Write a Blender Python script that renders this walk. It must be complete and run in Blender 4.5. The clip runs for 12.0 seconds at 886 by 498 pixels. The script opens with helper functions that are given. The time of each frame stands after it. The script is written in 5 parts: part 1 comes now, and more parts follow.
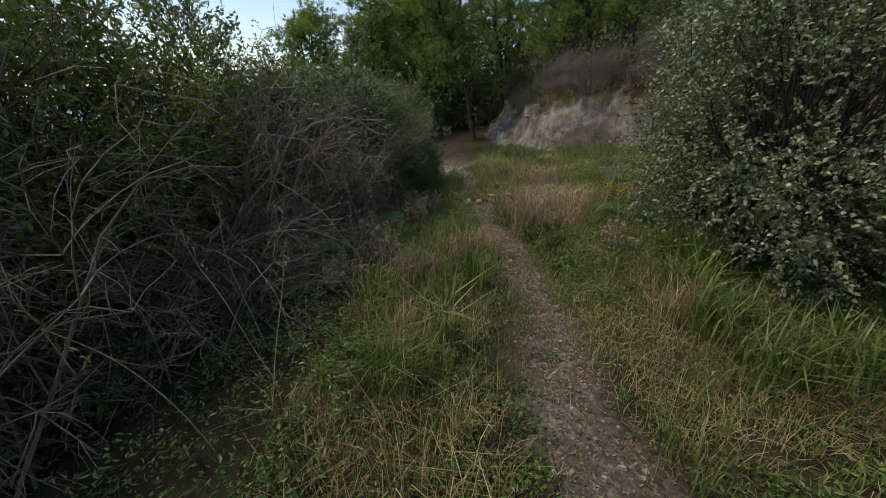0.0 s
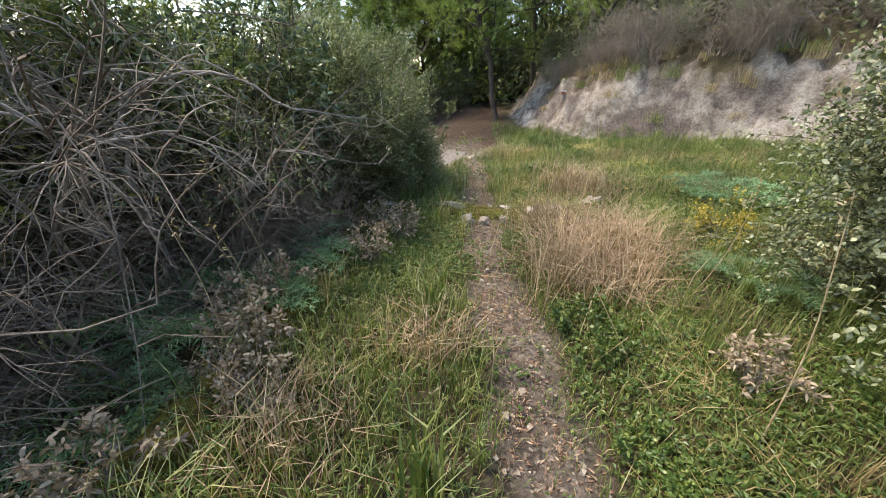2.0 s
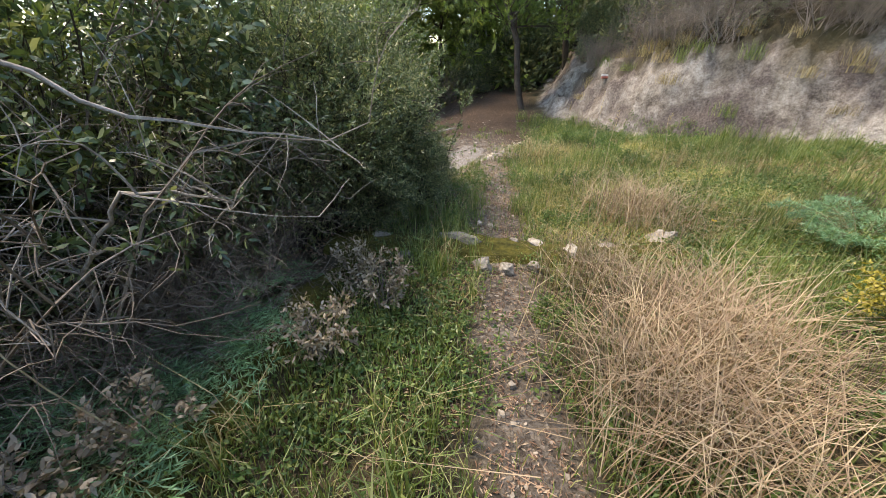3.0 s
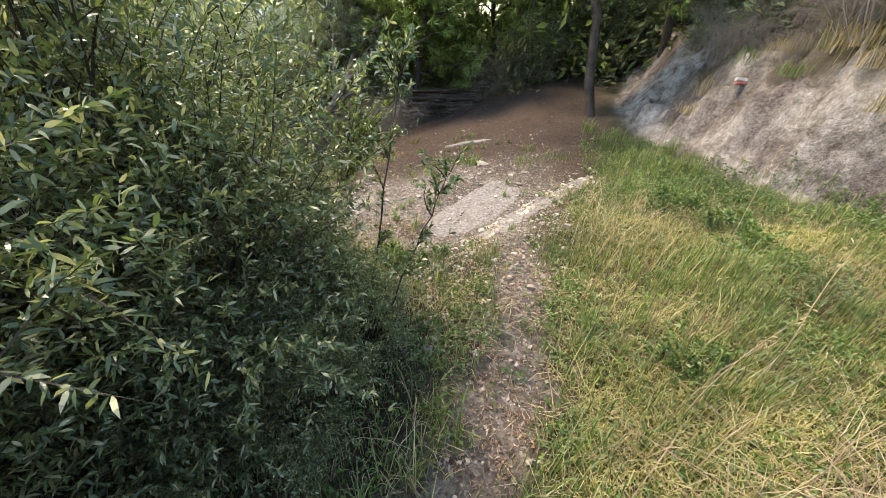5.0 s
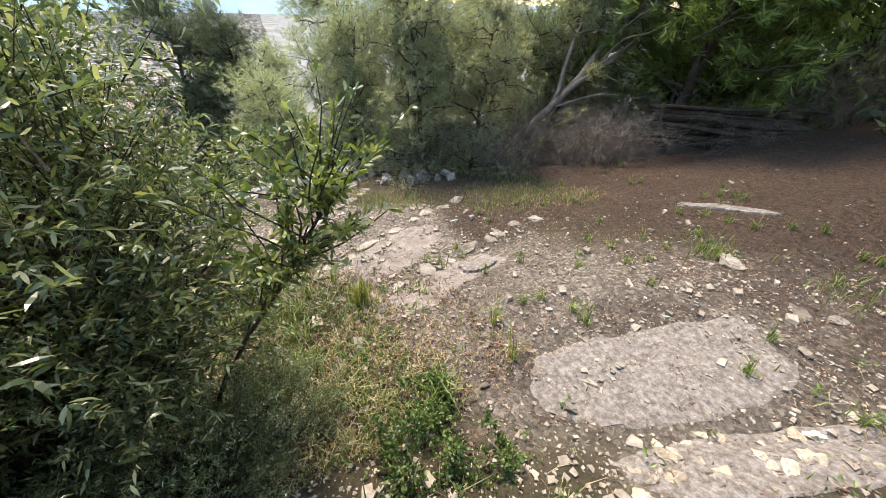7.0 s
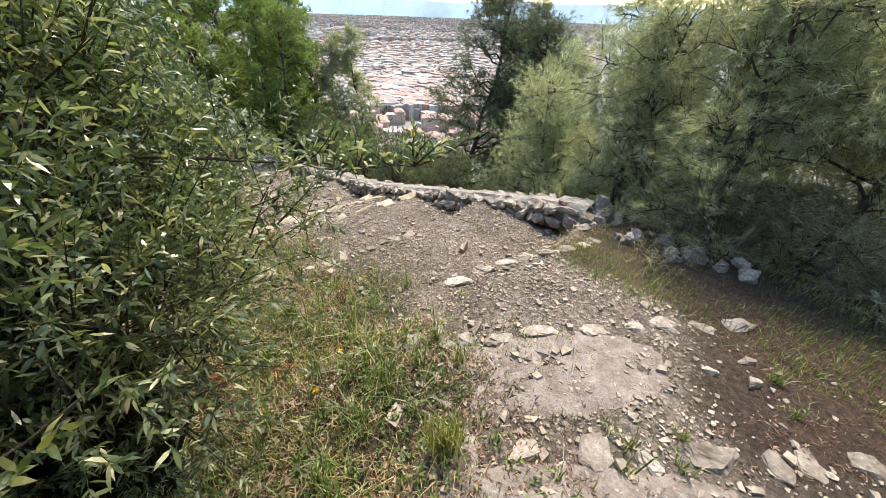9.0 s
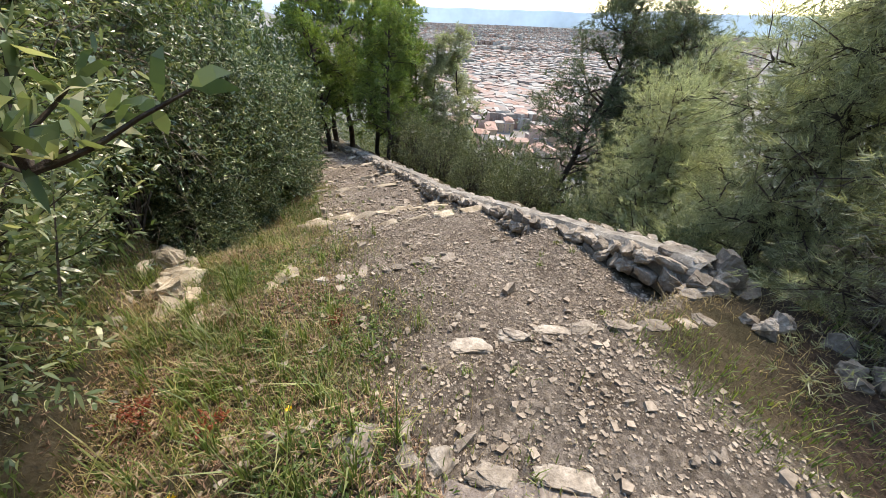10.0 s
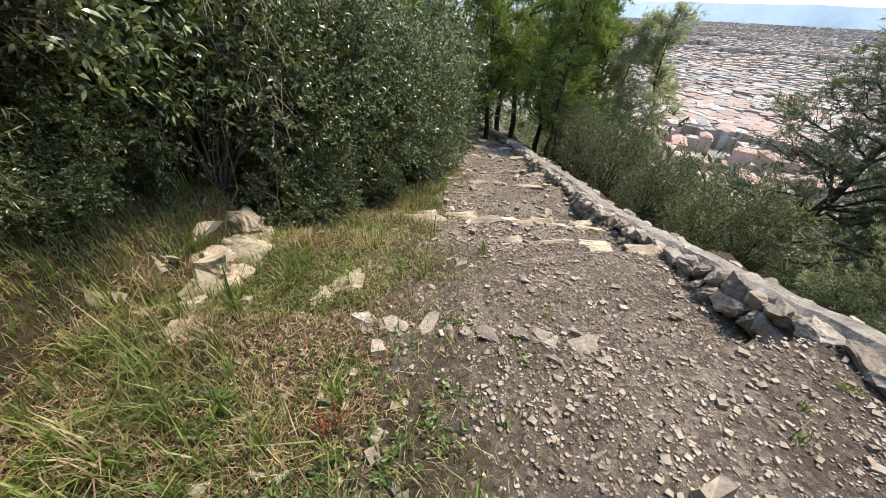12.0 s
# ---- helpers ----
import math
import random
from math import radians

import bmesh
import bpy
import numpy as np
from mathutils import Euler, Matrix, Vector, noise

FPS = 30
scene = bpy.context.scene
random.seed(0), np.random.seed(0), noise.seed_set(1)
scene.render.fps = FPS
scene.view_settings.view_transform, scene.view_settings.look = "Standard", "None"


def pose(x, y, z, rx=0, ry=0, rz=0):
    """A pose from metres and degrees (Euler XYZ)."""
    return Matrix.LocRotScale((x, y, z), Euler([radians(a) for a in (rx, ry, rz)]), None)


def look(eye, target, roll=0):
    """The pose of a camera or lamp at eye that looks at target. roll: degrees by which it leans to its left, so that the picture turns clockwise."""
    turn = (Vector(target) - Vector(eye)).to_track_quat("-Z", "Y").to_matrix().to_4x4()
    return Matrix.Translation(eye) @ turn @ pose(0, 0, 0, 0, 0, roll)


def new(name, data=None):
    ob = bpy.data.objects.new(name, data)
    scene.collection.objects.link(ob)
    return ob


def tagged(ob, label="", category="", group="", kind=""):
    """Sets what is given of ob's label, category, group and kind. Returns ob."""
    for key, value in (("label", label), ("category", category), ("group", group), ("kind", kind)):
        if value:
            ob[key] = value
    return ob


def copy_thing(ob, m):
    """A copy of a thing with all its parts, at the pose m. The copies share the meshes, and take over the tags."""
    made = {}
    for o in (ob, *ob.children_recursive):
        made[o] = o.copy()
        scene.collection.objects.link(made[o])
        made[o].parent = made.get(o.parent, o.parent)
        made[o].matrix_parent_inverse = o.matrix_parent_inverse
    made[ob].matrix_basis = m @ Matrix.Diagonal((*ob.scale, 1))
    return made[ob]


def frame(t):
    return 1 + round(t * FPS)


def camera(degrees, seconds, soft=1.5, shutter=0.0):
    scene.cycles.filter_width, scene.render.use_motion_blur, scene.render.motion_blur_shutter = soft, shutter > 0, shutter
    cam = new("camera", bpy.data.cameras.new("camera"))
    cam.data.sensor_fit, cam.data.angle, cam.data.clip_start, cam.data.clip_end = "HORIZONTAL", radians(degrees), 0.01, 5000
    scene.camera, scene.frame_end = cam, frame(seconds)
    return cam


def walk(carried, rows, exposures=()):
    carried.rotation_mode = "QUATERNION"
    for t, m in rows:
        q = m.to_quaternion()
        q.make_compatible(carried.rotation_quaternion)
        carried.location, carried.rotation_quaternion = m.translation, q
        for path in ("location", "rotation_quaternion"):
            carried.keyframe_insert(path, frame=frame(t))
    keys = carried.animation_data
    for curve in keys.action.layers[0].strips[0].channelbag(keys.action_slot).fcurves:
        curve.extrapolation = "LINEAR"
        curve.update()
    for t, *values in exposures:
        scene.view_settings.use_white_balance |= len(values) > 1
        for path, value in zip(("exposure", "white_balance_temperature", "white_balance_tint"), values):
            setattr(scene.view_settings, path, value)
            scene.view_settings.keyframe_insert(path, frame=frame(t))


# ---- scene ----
cam = camera(103.35, 12.0, soft=0.85)

# seconds, eye (x, y, z), yaw to the left of +y, pitch up, roll
PATH = [
    (0.0, 0.000, -0.000, 1.625, -0.02, -22.41, -0.72),
    (0.5, 0.133, 0.481, 1.541, 0.75, -22.85, -0.39),
    (1.0, 0.305, 0.992, 1.538, 1.28, -23.44, 0.63),
    (1.5, 0.364, 1.581, 1.522, 2.22, -24.59, 1.25),
    (2.0, 0.389, 2.199, 1.506, 3.17, -26.16, 1.64),
    (2.5, 0.393, 2.843, 1.493, 4.51, -27.52, 1.72),
    (2.7, 0.384, 3.108, 1.488, 5.24, -27.91, 1.58),
    (4.3, 0.505, 5.616, 1.587, 10.15, -31.89, 4.19),
    (4.5, 0.506, 5.878, 1.618, 11.01, -32.21, 4.17),
    (5.0, 0.531, 6.518, 1.664, 14.57, -32.80, 3.88),
    (5.5, 0.558, 6.981, 1.588, 20.16, -34.13, 2.98),
    (6.0, 0.605, 7.661, 1.520, 28.84, -34.04, 1.81),
    (6.5, 0.508, 8.276, 1.527, 41.09, -34.62, 1.76),
    (7.0, 0.254, 8.657, 1.458, 55.45, -34.48, 1.75),
    (7.2, 0.089, 8.808, 1.425, 62.13, -35.23, 1.75),
    (8.8, -0.790, 9.317, 1.257, 97.20, -34.48, 2.09),
    (9.0, -0.964, 9.396, 1.206, 100.47, -34.58, 2.17),
    (9.5, -1.489, 9.520, 0.993, 108.62, -33.89, 2.07),
    (10.0, -1.961, 9.605, 0.908, 117.64, -33.98, 2.23),
    (10.5, -2.304, 9.476, 0.765, 126.80, -33.74, 2.27),
    (11.0, -2.646, 9.259, 0.647, 134.54, -34.25, 2.20),
    (11.5, -2.960, 9.086, 0.596, 140.40, -34.78, 2.13),
    (12.0, -3.240, 8.843, 0.320, 144.11, -35.47, 2.14),
]


def carried_pose(x, y, z, yaw, pitch, roll):
    a, b = radians(yaw), radians(pitch)
    ahead = Vector((-math.sin(a) * math.cos(b), math.cos(a) * math.cos(b), math.sin(b)))
    return look((x, y, z), Vector((x, y, z)) + ahead, roll)


EXPOSURES = [(t, 1.6 + e, 7900, 13) for t, e in ((0.0, -1.25), (0.5, -0.7), (1.0, -0.2), (1.5, 0.18), (2.5, 0.27), (4.5, 0.48), (5.5, 0.65), (7.0, 0.53), (9.0, 0.42), (9.5, 0.32), (10.5, 0.05), (12.0, 0.15))]
walk(cam, [(t, carried_pose(*row)) for t, *row in PATH], EXPOSURES)

# ---- world and sun ----
SUN_YAW, SUN_UP = 86.0, 60.0  # the sun stands over the valley
world = bpy.data.worlds.new("world")
scene.world = world
world.use_nodes = True
wn = world.node_tree
sky = wn.nodes.new("ShaderNodeTexSky")
sky.sky_type, sky.sun_disc = "NISHITA", False
sky.sun_elevation, sky.sun_rotation = radians(SUN_UP), radians(-SUN_YAW)
sky.air_density, sky.dust_density = 1.2, 0.1
sky.ozone_density = 3.5
wn.links.new(sky.outputs[0], wn.nodes["Background"].inputs[0])
wn.nodes["Background"].inputs[1].default_value = 0.15
sun = new("sun", bpy.data.lights.new("sun", "SUN"))
sun.data.energy, sun.data.angle, sun.data.color = 2.0, radians(12.0), (1.0, 0.95, 0.86)
_a, _b = radians(SUN_YAW), radians(SUN_UP)
sun_way = Vector((-math.sin(_a) * math.cos(_b), math.cos(_a) * math.cos(_b), math.sin(_b)))
sun.matrix_basis = look(sun_way * 60, (0, 0, 0))

# ---- materials ----


def shader(name):
    m = bpy.data.materials.new(name)
    m.use_nodes = True
    return m, m.node_tree.nodes, m.node_tree.links, m.node_tree.nodes["Principled BSDF"]


def ramp(nodes, links, source, stops):
    r = nodes.new("ShaderNodeValToRGB")
    el = r.color_ramp.elements
    el[0].position, el[0].color = stops[0][0], (*stops[0][1], 1)
    el[1].position, el[1].color = stops[-1][0], (*stops[-1][1], 1)
    for p, c in stops[1:-1]:
        e = el.new(p)
        e.color = (*c, 1)
    links.new(source, r.inputs[0])
    return r.outputs[0]


def noise_out(nodes, links, scale, detail=4.0, rough=0.6):
    g = nodes.new("ShaderNodeNewGeometry")
    n = nodes.new("ShaderNodeTexNoise")
    n.inputs["Scale"].default_value, n.inputs["Detail"].default_value, n.inputs["Roughness"].default_value = scale, detail, rough
    links.new(g.outputs["Position"], n.inputs["Vector"])
    return n.outputs["Fac"]


def mixed(nodes, links, fac, a, b, mode="MIX"):
    m = nodes.new("ShaderNodeMix")
    m.data_type, m.blend_type = "RGBA", mode
    for s, v in ((m.inputs[0], fac), (m.inputs[6], a), (m.inputs[7], b)):
        if isinstance(v, float):
            s.default_value = v
        elif isinstance(v, tuple):
            s.default_value = (*v, 1)
        else:
            links.new(v, s)
    return m.outputs[2]


def bumped(nodes, links, bsdf, height, strength, distance):
    b = nodes.new("ShaderNodeBump")
    b.inputs["Strength"].default_value, b.inputs["Distance"].default_value = strength, distance
    links.new(height, b.inputs["Height"])
    links.new(b.outputs[0], bsdf.inputs["Normal"])


def leaf_material(name, stops, rough=0.5, through_light=0.3, patch=1.3):
    """Leaves, blades and needles: colour varies leaf by leaf and in patches, some light shines through."""
    m, nodes, links, bsdf = shader(name)
    g = nodes.new("ShaderNodeNewGeometry")
    col = ramp(nodes, links, g.outputs["Random Per Island"], stops)
    big = ramp(nodes, links, noise_out(nodes, links, patch, 3.0), [(0.3, (0.62, 0.62, 0.6)), (0.7, (1.25, 1.2, 1.1))])
    col = mixed(nodes, links, 1.0, col, big, "MULTIPLY")
    links.new(col, bsdf.inputs["Base Color"])
    bsdf.inputs["Roughness"].default_value = rough
    bsdf.inputs["Specular IOR Level"].default_value = 0.6
    t = nodes.new("ShaderNodeBsdfTranslucent")
    links.new(mixed(nodes, links, 1.0, col, (1.2, 1.28, 0.72), "MULTIPLY"), t.inputs[0])
    mix = nodes.new("ShaderNodeMixShader")
    mix.inputs[0].default_value = through_light
    links.new(bsdf.outputs[0], mix.inputs[1])
    links.new(t.outputs[0], mix.inputs[2])
    links.new(mix.outputs[0], nodes["Material Output"].inputs[0])
    return m


def solid_material(name, stops, scale, rough=0.85, fine=40.0, bump=0.6, per="Random Per Island"):
    """Bark, stone, plaster: two sizes of noise and a change from piece to piece."""
    m, nodes, links, bsdf = shader(name)
    col = ramp(nodes, links, noise_out(nodes, links, scale, 6.0), stops)
    f = noise_out(nodes, links, fine, 5.0, 0.7)
    col = mixed(nodes, links, 1.0, col, ramp(nodes, links, f, [(0.3, (0.7, 0.69, 0.67)), (0.7, (1.2, 1.2, 1.2))]), "MULTIPLY")
    if per == "object":
        o = nodes.new("ShaderNodeObjectInfo")
        rnd = o.outputs["Random"]
    else:
        o = nodes.new("ShaderNodeNewGeometry")
        rnd = o.outputs["Random Per Island"]
    col = mixed(nodes, links, 1.0, col, ramp(nodes, links, rnd, [(0.0, (0.72, 0.71, 0.7)), (1.0, (1.2, 1.18, 1.15))]), "MULTIPLY")
    links.new(col, bsdf.inputs["Base Color"])
    bsdf.inputs["Roughness"].default_value = rough
    bsdf.inputs["Specular IOR Level"].default_value = 0.25
    add = nodes.new("ShaderNodeMath")
    add.operation = "ADD"
    links.new(f, add.inputs[0])
    links.new(noise_out(nodes, links, fine * 0.35, 4.0), add.inputs[1])
    bumped(nodes, links, bsdf, add.outputs[0], bump, 0.02)
    return m


def ground_material():
    """Soil, gravel, pine litter and pale rock, laid out by the masks that the ground carries."""
    m, nodes, links, bsdf = shader("ground")
    a = nodes.new("ShaderNodeVertexColor")
    a.layer_name = "mask"
    sep = nodes.new("ShaderNodeSeparateColor")
    links.new(a.outputs[0], sep.inputs[0])
    coarse, fine = noise_out(nodes, links, 2.2, 6.0), noise_out(nodes, links, 28.0, 6.0, 0.75)
    vor = nodes.new("ShaderNodeTexVoronoi")
    vor.inputs["Scale"].default_value = 38.0
    geo = nodes.new("ShaderNodeNewGeometry")
    links.new(geo.outputs["Position"], vor.inputs["Vector"])
    soil = ramp(nodes, links, coarse, [(0.3, (0.045, 0.042, 0.022)), (0.5, (0.085, 0.07, 0.042)), (0.7, (0.135, 0.105, 0.068))])
    gravel = ramp(nodes, links, coarse, [(0.3, (0.145, 0.117, 0.096)), (0.55, (0.235, 0.2, 0.17)), (0.75, (0.32, 0.28, 0.245))])
    sepv = nodes.new("ShaderNodeSeparateColor")
    links.new(vor.outputs["Color"], sepv.inputs[0])
    gravel = mixed(nodes, links, 1.0, gravel, ramp(nodes, links, sepv.outputs[0], [(0.0, (0.6, 0.58, 0.57)), (0.8, (1.15, 1.13, 1.1)), (1.0, (1.7, 1.68, 1.62))]), "MULTIPLY")
    rock = ramp(nodes, links, noise_out(nodes, links, 3.2, 9.0, 0.78), [(0.36, (0.1, 0.08, 0.066)), (0.46, (0.27, 0.225, 0.19)), (0.62, (0.5, 0.44, 0.385))])
    earth = ramp(nodes, links, fine, [(0.3, (0.09, 0.07, 0.062)), (0.7, (0.2, 0.16, 0.142))])
    rock = mixed(nodes, links, ramp(nodes, links, noise_out(nodes, links, 0.85, 5.0, 0.65), [(0.42, (1.0, 1.0, 1.0)), (0.55, (0.0, 0.0, 0.0))]), rock, earth)
    litter = ramp(nodes, links, fine, [(0.3, (0.04, 0.027, 0.022)), (0.7, (0.12, 0.083, 0.067))])
    far = ramp(nodes, links, noise_out(nodes, links, 0.01, 6.0), [(0.35, (0.1, 0.11, 0.09)), (0.6, (0.24, 0.225, 0.21))])
    col = mixed(nodes, links, sep.outputs[0], soil, gravel)
    col = mixed(nodes, links, sep.outputs[2], col, litter)
    col = mixed(nodes, links, sep.outputs[1], col, rock)
    col = mixed(nodes, links, a.outputs[1], far, col)
    col = mixed(nodes, links, 1.0, col, ramp(nodes, links, fine, [(0.28, (0.55, 0.54, 0.52)), (0.72, (1.3, 1.3, 1.28))]), "MULTIPLY")
    links.new(col, bsdf.inputs["Base Color"])
    bsdf.inputs["Roughness"].default_value = 0.95
    bsdf.inputs["Specular IOR Level"].default_value = 0.15
    bumped(nodes, links, bsdf, fine, 1.0, 0.06)
    return m


GROUND = ground_material()
# the palest leaf tones stand in for sunlit, glinting leaves
OLIVE_LEAF = leaf_material("narrow_leaf", [(0.0, (0.065, 0.1, 0.045)), (0.5, (0.135, 0.18, 0.085)), (0.82, (0.29, 0.32, 0.18)), (1.0, (0.54, 0.52, 0.33))], 0.32, 0.36)
YOUNG_LEAF = leaf_material("young_leaf", [(0.0, (0.085, 0.13, 0.04)), (0.7, (0.155, 0.2, 0.066)), (1.0, (0.33, 0.33, 0.14))], 0.4, 0.35)
MASTIC_LEAF = leaf_material("round_leaf", [(0.0, (0.09, 0.115, 0.06)), (0.55, (0.2, 0.235, 0.135)), (1.0, (0.43, 0.45, 0.29))], 0.42, 0.2)
# wide ramp: dark tones imitate the shaded interior, pale ones lit leaves
DARK_LEAF = leaf_material("dark_leaf", [(0.0, (0.036, 0.064, 0.026)), (0.5, (0.08, 0.125, 0.05)), (0.8, (0.2, 0.24, 0.115)), (1.0, (0.42, 0.44, 0.24))], 0.28, 0.18)
PINE_NEEDLE = leaf_material("pine_needle", [(0.0, (0.085, 0.14, 0.035)), (0.7, (0.18, 0.26, 0.06)), (1.0, (0.34, 0.41, 0.11))], 0.55, 0.4, 0.7)
GREY_NEEDLE = leaf_material("grey_needle", [(0.0, (0.17, 0.185, 0.125)), (0.7, (0.33, 0.355, 0.25)), (1.0, (0.6, 0.61, 0.46))], 0.55, 0.48, 0.7)
GRASS_GREEN = leaf_material("green_grass", [(0.0, (0.075, 0.125, 0.032)), (0.5, (0.15, 0.215, 0.055)), (0.8, (0.24, 0.28, 0.09)), (1.0, (0.38, 0.37, 0.18))], 0.55, 0.35)
GRASS_DRY = leaf_material("dry_grass", [(0.0, (0.216, 0.151, 0.076)), (0.5, (0.367, 0.281, 0.140)), (1.0, (0.540, 0.454, 0.281))], 0.6, 0.3)
WEED = leaf_material("weed_leaf", [(0.0, (0.055, 0.11, 0.028)), (0.7, (0.115, 0.185, 0.048)), (1.0, (0.235, 0.28, 0.085))], 0.45, 0.35)
FERN_LEAF = leaf_material("feathery_leaf", [(0.0, (0.1, 0.23, 0.12)), (1.0, (0.3, 0.5, 0.27))], 0.5, 0.3)
RED_LEAF = leaf_material("red_leaf", [(0.0, (0.16, 0.03, 0.02)), (1.0, (0.32, 0.09, 0.04))], 0.5, 0.3)
LITTER = leaf_material("fallen_leaf", [(0.0, (0.13, 0.07, 0.045)), (0.6, (0.27, 0.165, 0.115)), (1.0, (0.44, 0.33, 0.24))], 0.7, 0.1)
FLOWER = leaf_material("yellow_petal", [(0.0, (0.75, 0.45, 0.01)), (1.0, (0.85, 0.6, 0.03))], 0.5, 0.2)
DEAD_TWIG = solid_material("dead_twig", [(0.3, (0.105, 0.084, 0.068)), (0.7, (0.3, 0.25, 0.21))], 3.0)
BARK = solid_material("bark", [(0.3, (0.032, 0.024, 0.018)), (0.7, (0.091, 0.071, 0.058))], 5.0)
STEM = solid_material("green_stem", [(0.3, (0.07, 0.075, 0.035)), (0.7, (0.15, 0.14, 0.07))], 6.0)
STONE = solid_material("limestone", [(0.3, (0.17, 0.142, 0.116)), (0.5, (0.29, 0.252, 0.21)), (0.7, (0.45, 0.41, 0.355))], 5.0, per="object")
CREAM_STONE = solid_material("cream_limestone", [(0.3, (0.27, 0.22, 0.155)), (0.5, (0.43, 0.365, 0.275)), (0.7, (0.56, 0.5, 0.4))], 4.0, per="object")
DUSTY = solid_material("dusty_paving", [(0.3, (0.16, 0.13, 0.113)), (0.5, (0.235, 0.2, 0.178)), (0.7, (0.32, 0.282, 0.255))], 9.0, fine=60.0, bump=0.8)
WIRY = leaf_material("wiry_grass", [(0.0, (0.2, 0.13, 0.085)), (0.5, (0.36, 0.25, 0.165)), (1.0, (0.52, 0.42, 0.29))], 0.65, 0.25)
PEBBLE = solid_material("pebble", [(0.3, (0.204, 0.164, 0.127)), (0.7, (0.444, 0.385, 0.316))], 8.0, bump=0.25)
MORTAR = solid_material("old_mortar", [(0.3, (0.16, 0.14, 0.12)), (0.55, (0.28, 0.26, 0.23)), (0.72, (0.42, 0.4, 0.37))], 6.0, bump=0.9)
SLAB = solid_material("pebbly_slab", [(0.36, (0.135, 0.114, 0.099)), (0.5, (0.205, 0.18, 0.16)), (0.64, (0.3, 0.272, 0.25))], 34.0, fine=120.0, bump=0.6)
MOSS = solid_material("moss", [(0.35, (0.039, 0.039, 0.008)), (0.65, (0.111, 0.098, 0.019))], 14.0, rough=1.0, bump=1.0)
PLASTER = solid_material("house_plaster", [(0.3, (0.521, 0.462, 0.395)), (0.7, (0.672, 0.638, 0.588))], 0.05, fine=0.6, bump=0.1)
ROOF = solid_material("roof_tile", [(0.3, (0.314, 0.187, 0.143)), (0.7, (0.448, 0.337, 0.284))], 0.06, fine=0.8, bump=0.1)
WINDOW = solid_material("window_glass", [(0.3, (0.12, 0.13, 0.15)), (0.7, (0.2, 0.21, 0.22))], 0.3, rough=0.3, fine=2.0, bump=0.0)
DRY_SCRUB = leaf_material("dry_scrub", [(0.0, (0.06, 0.06, 0.035)), (0.5, (0.13, 0.13, 0.075)), (1.0, (0.3, 0.26, 0.17))], 0.7, 0.2, 0.8)
# dull green, darkened to stand for shade on the slope below the wall
SLOPE_LEAF = leaf_material("slope_leaf", [(0.0, (0.045, 0.065, 0.028)), (0.6, (0.1, 0.125, 0.052)), (1.0, (0.22, 0.22, 0.1))], 0.5, 0.3, 0.6)
# pale blue base colour stands for distance haze, which is not rendered
HILL = solid_material("haze_tinted_hill", [(0.3, (0.6, 0.69, 0.76)), (0.7, (0.7, 0.78, 0.84))], 0.0006, fine=0.0008, bump=0.0)

# ---- shape of the land ----
DOWN, SIDE = Vector((-0.597, -0.802)), Vector((-0.802, 0.597))  # along the steps, and across them to the wall
STEPS = [-7.3, -6.35, -5.4, -3.7, -2.05, -1.0, -0.55, 1.4, 2.8, 4.7, 6.6, 8.6, 10.7, 13.0]
EDGE_L, EDGE_R = 5.9, 10.05  # the stairway between its verge and its low wall


def smooth(a, b, x):
    t = np.clip((x - a) / (b - a), 0, 1)
    return t * t * (3 - 2 * t)


def fbm(x, y, scale, octaves=4, seed=0.0):
    """Soft noise out of turned sines, about -1 to 1."""
    total, amp, norm = 0 * x, 1.0, 0.0
    for k in range(octaves):
        f = scale * 1.93 ** k
        c, s = math.cos(1.3 * k + seed), math.sin(1.3 * k + seed)
        px, py = (c * x + s * y) * f + 7.1 * k + seed, (c * y - s * x) * f - 3.7 * k
        total = total + amp * np.sin(px + 1.7 * np.sin(py * 0.83 + seed)) * np.cos(py + 1.3 * np.sin(px * 0.71))
        norm += amp
        amp *= 0.55
    return total / norm


def run_down(s):
    return np.interp(s, [-40, -9, -7.3, -6.4, -5.5, -0.2, 13, 60], [0.8, -0.15, -0.4, -0.47, -0.93, -2.49, -5.2, -15])


def stepped(s):
    """The stairway's height along its run: long treads, each with a drop at its edge."""
    e = np.array([-12.0] + STEPS + [60.0])
    i = np.clip(np.searchsorted(e, s) - 1, 0, len(e) - 2)
    mid = run_down(0.5 * (e[i] + e[i + 1]))
    flat = np.where((s > STEPS[0]) & (s < STEPS[-1]), 0.82, 0.0)
    return run_down(s) * (1 - flat) + mid * flat


def toe(y):
    """Where the cliff starts, to the right of the path."""
    return np.interp(y, [-30, 2, 6, 8.6, 9.5, 10.2, 11.3, 12.4, 14.0, 40], [10.0, 8.4, 7.2, 6.2, 5.3, 4.3, 3.0, 2.3, 1.8, 3.5])


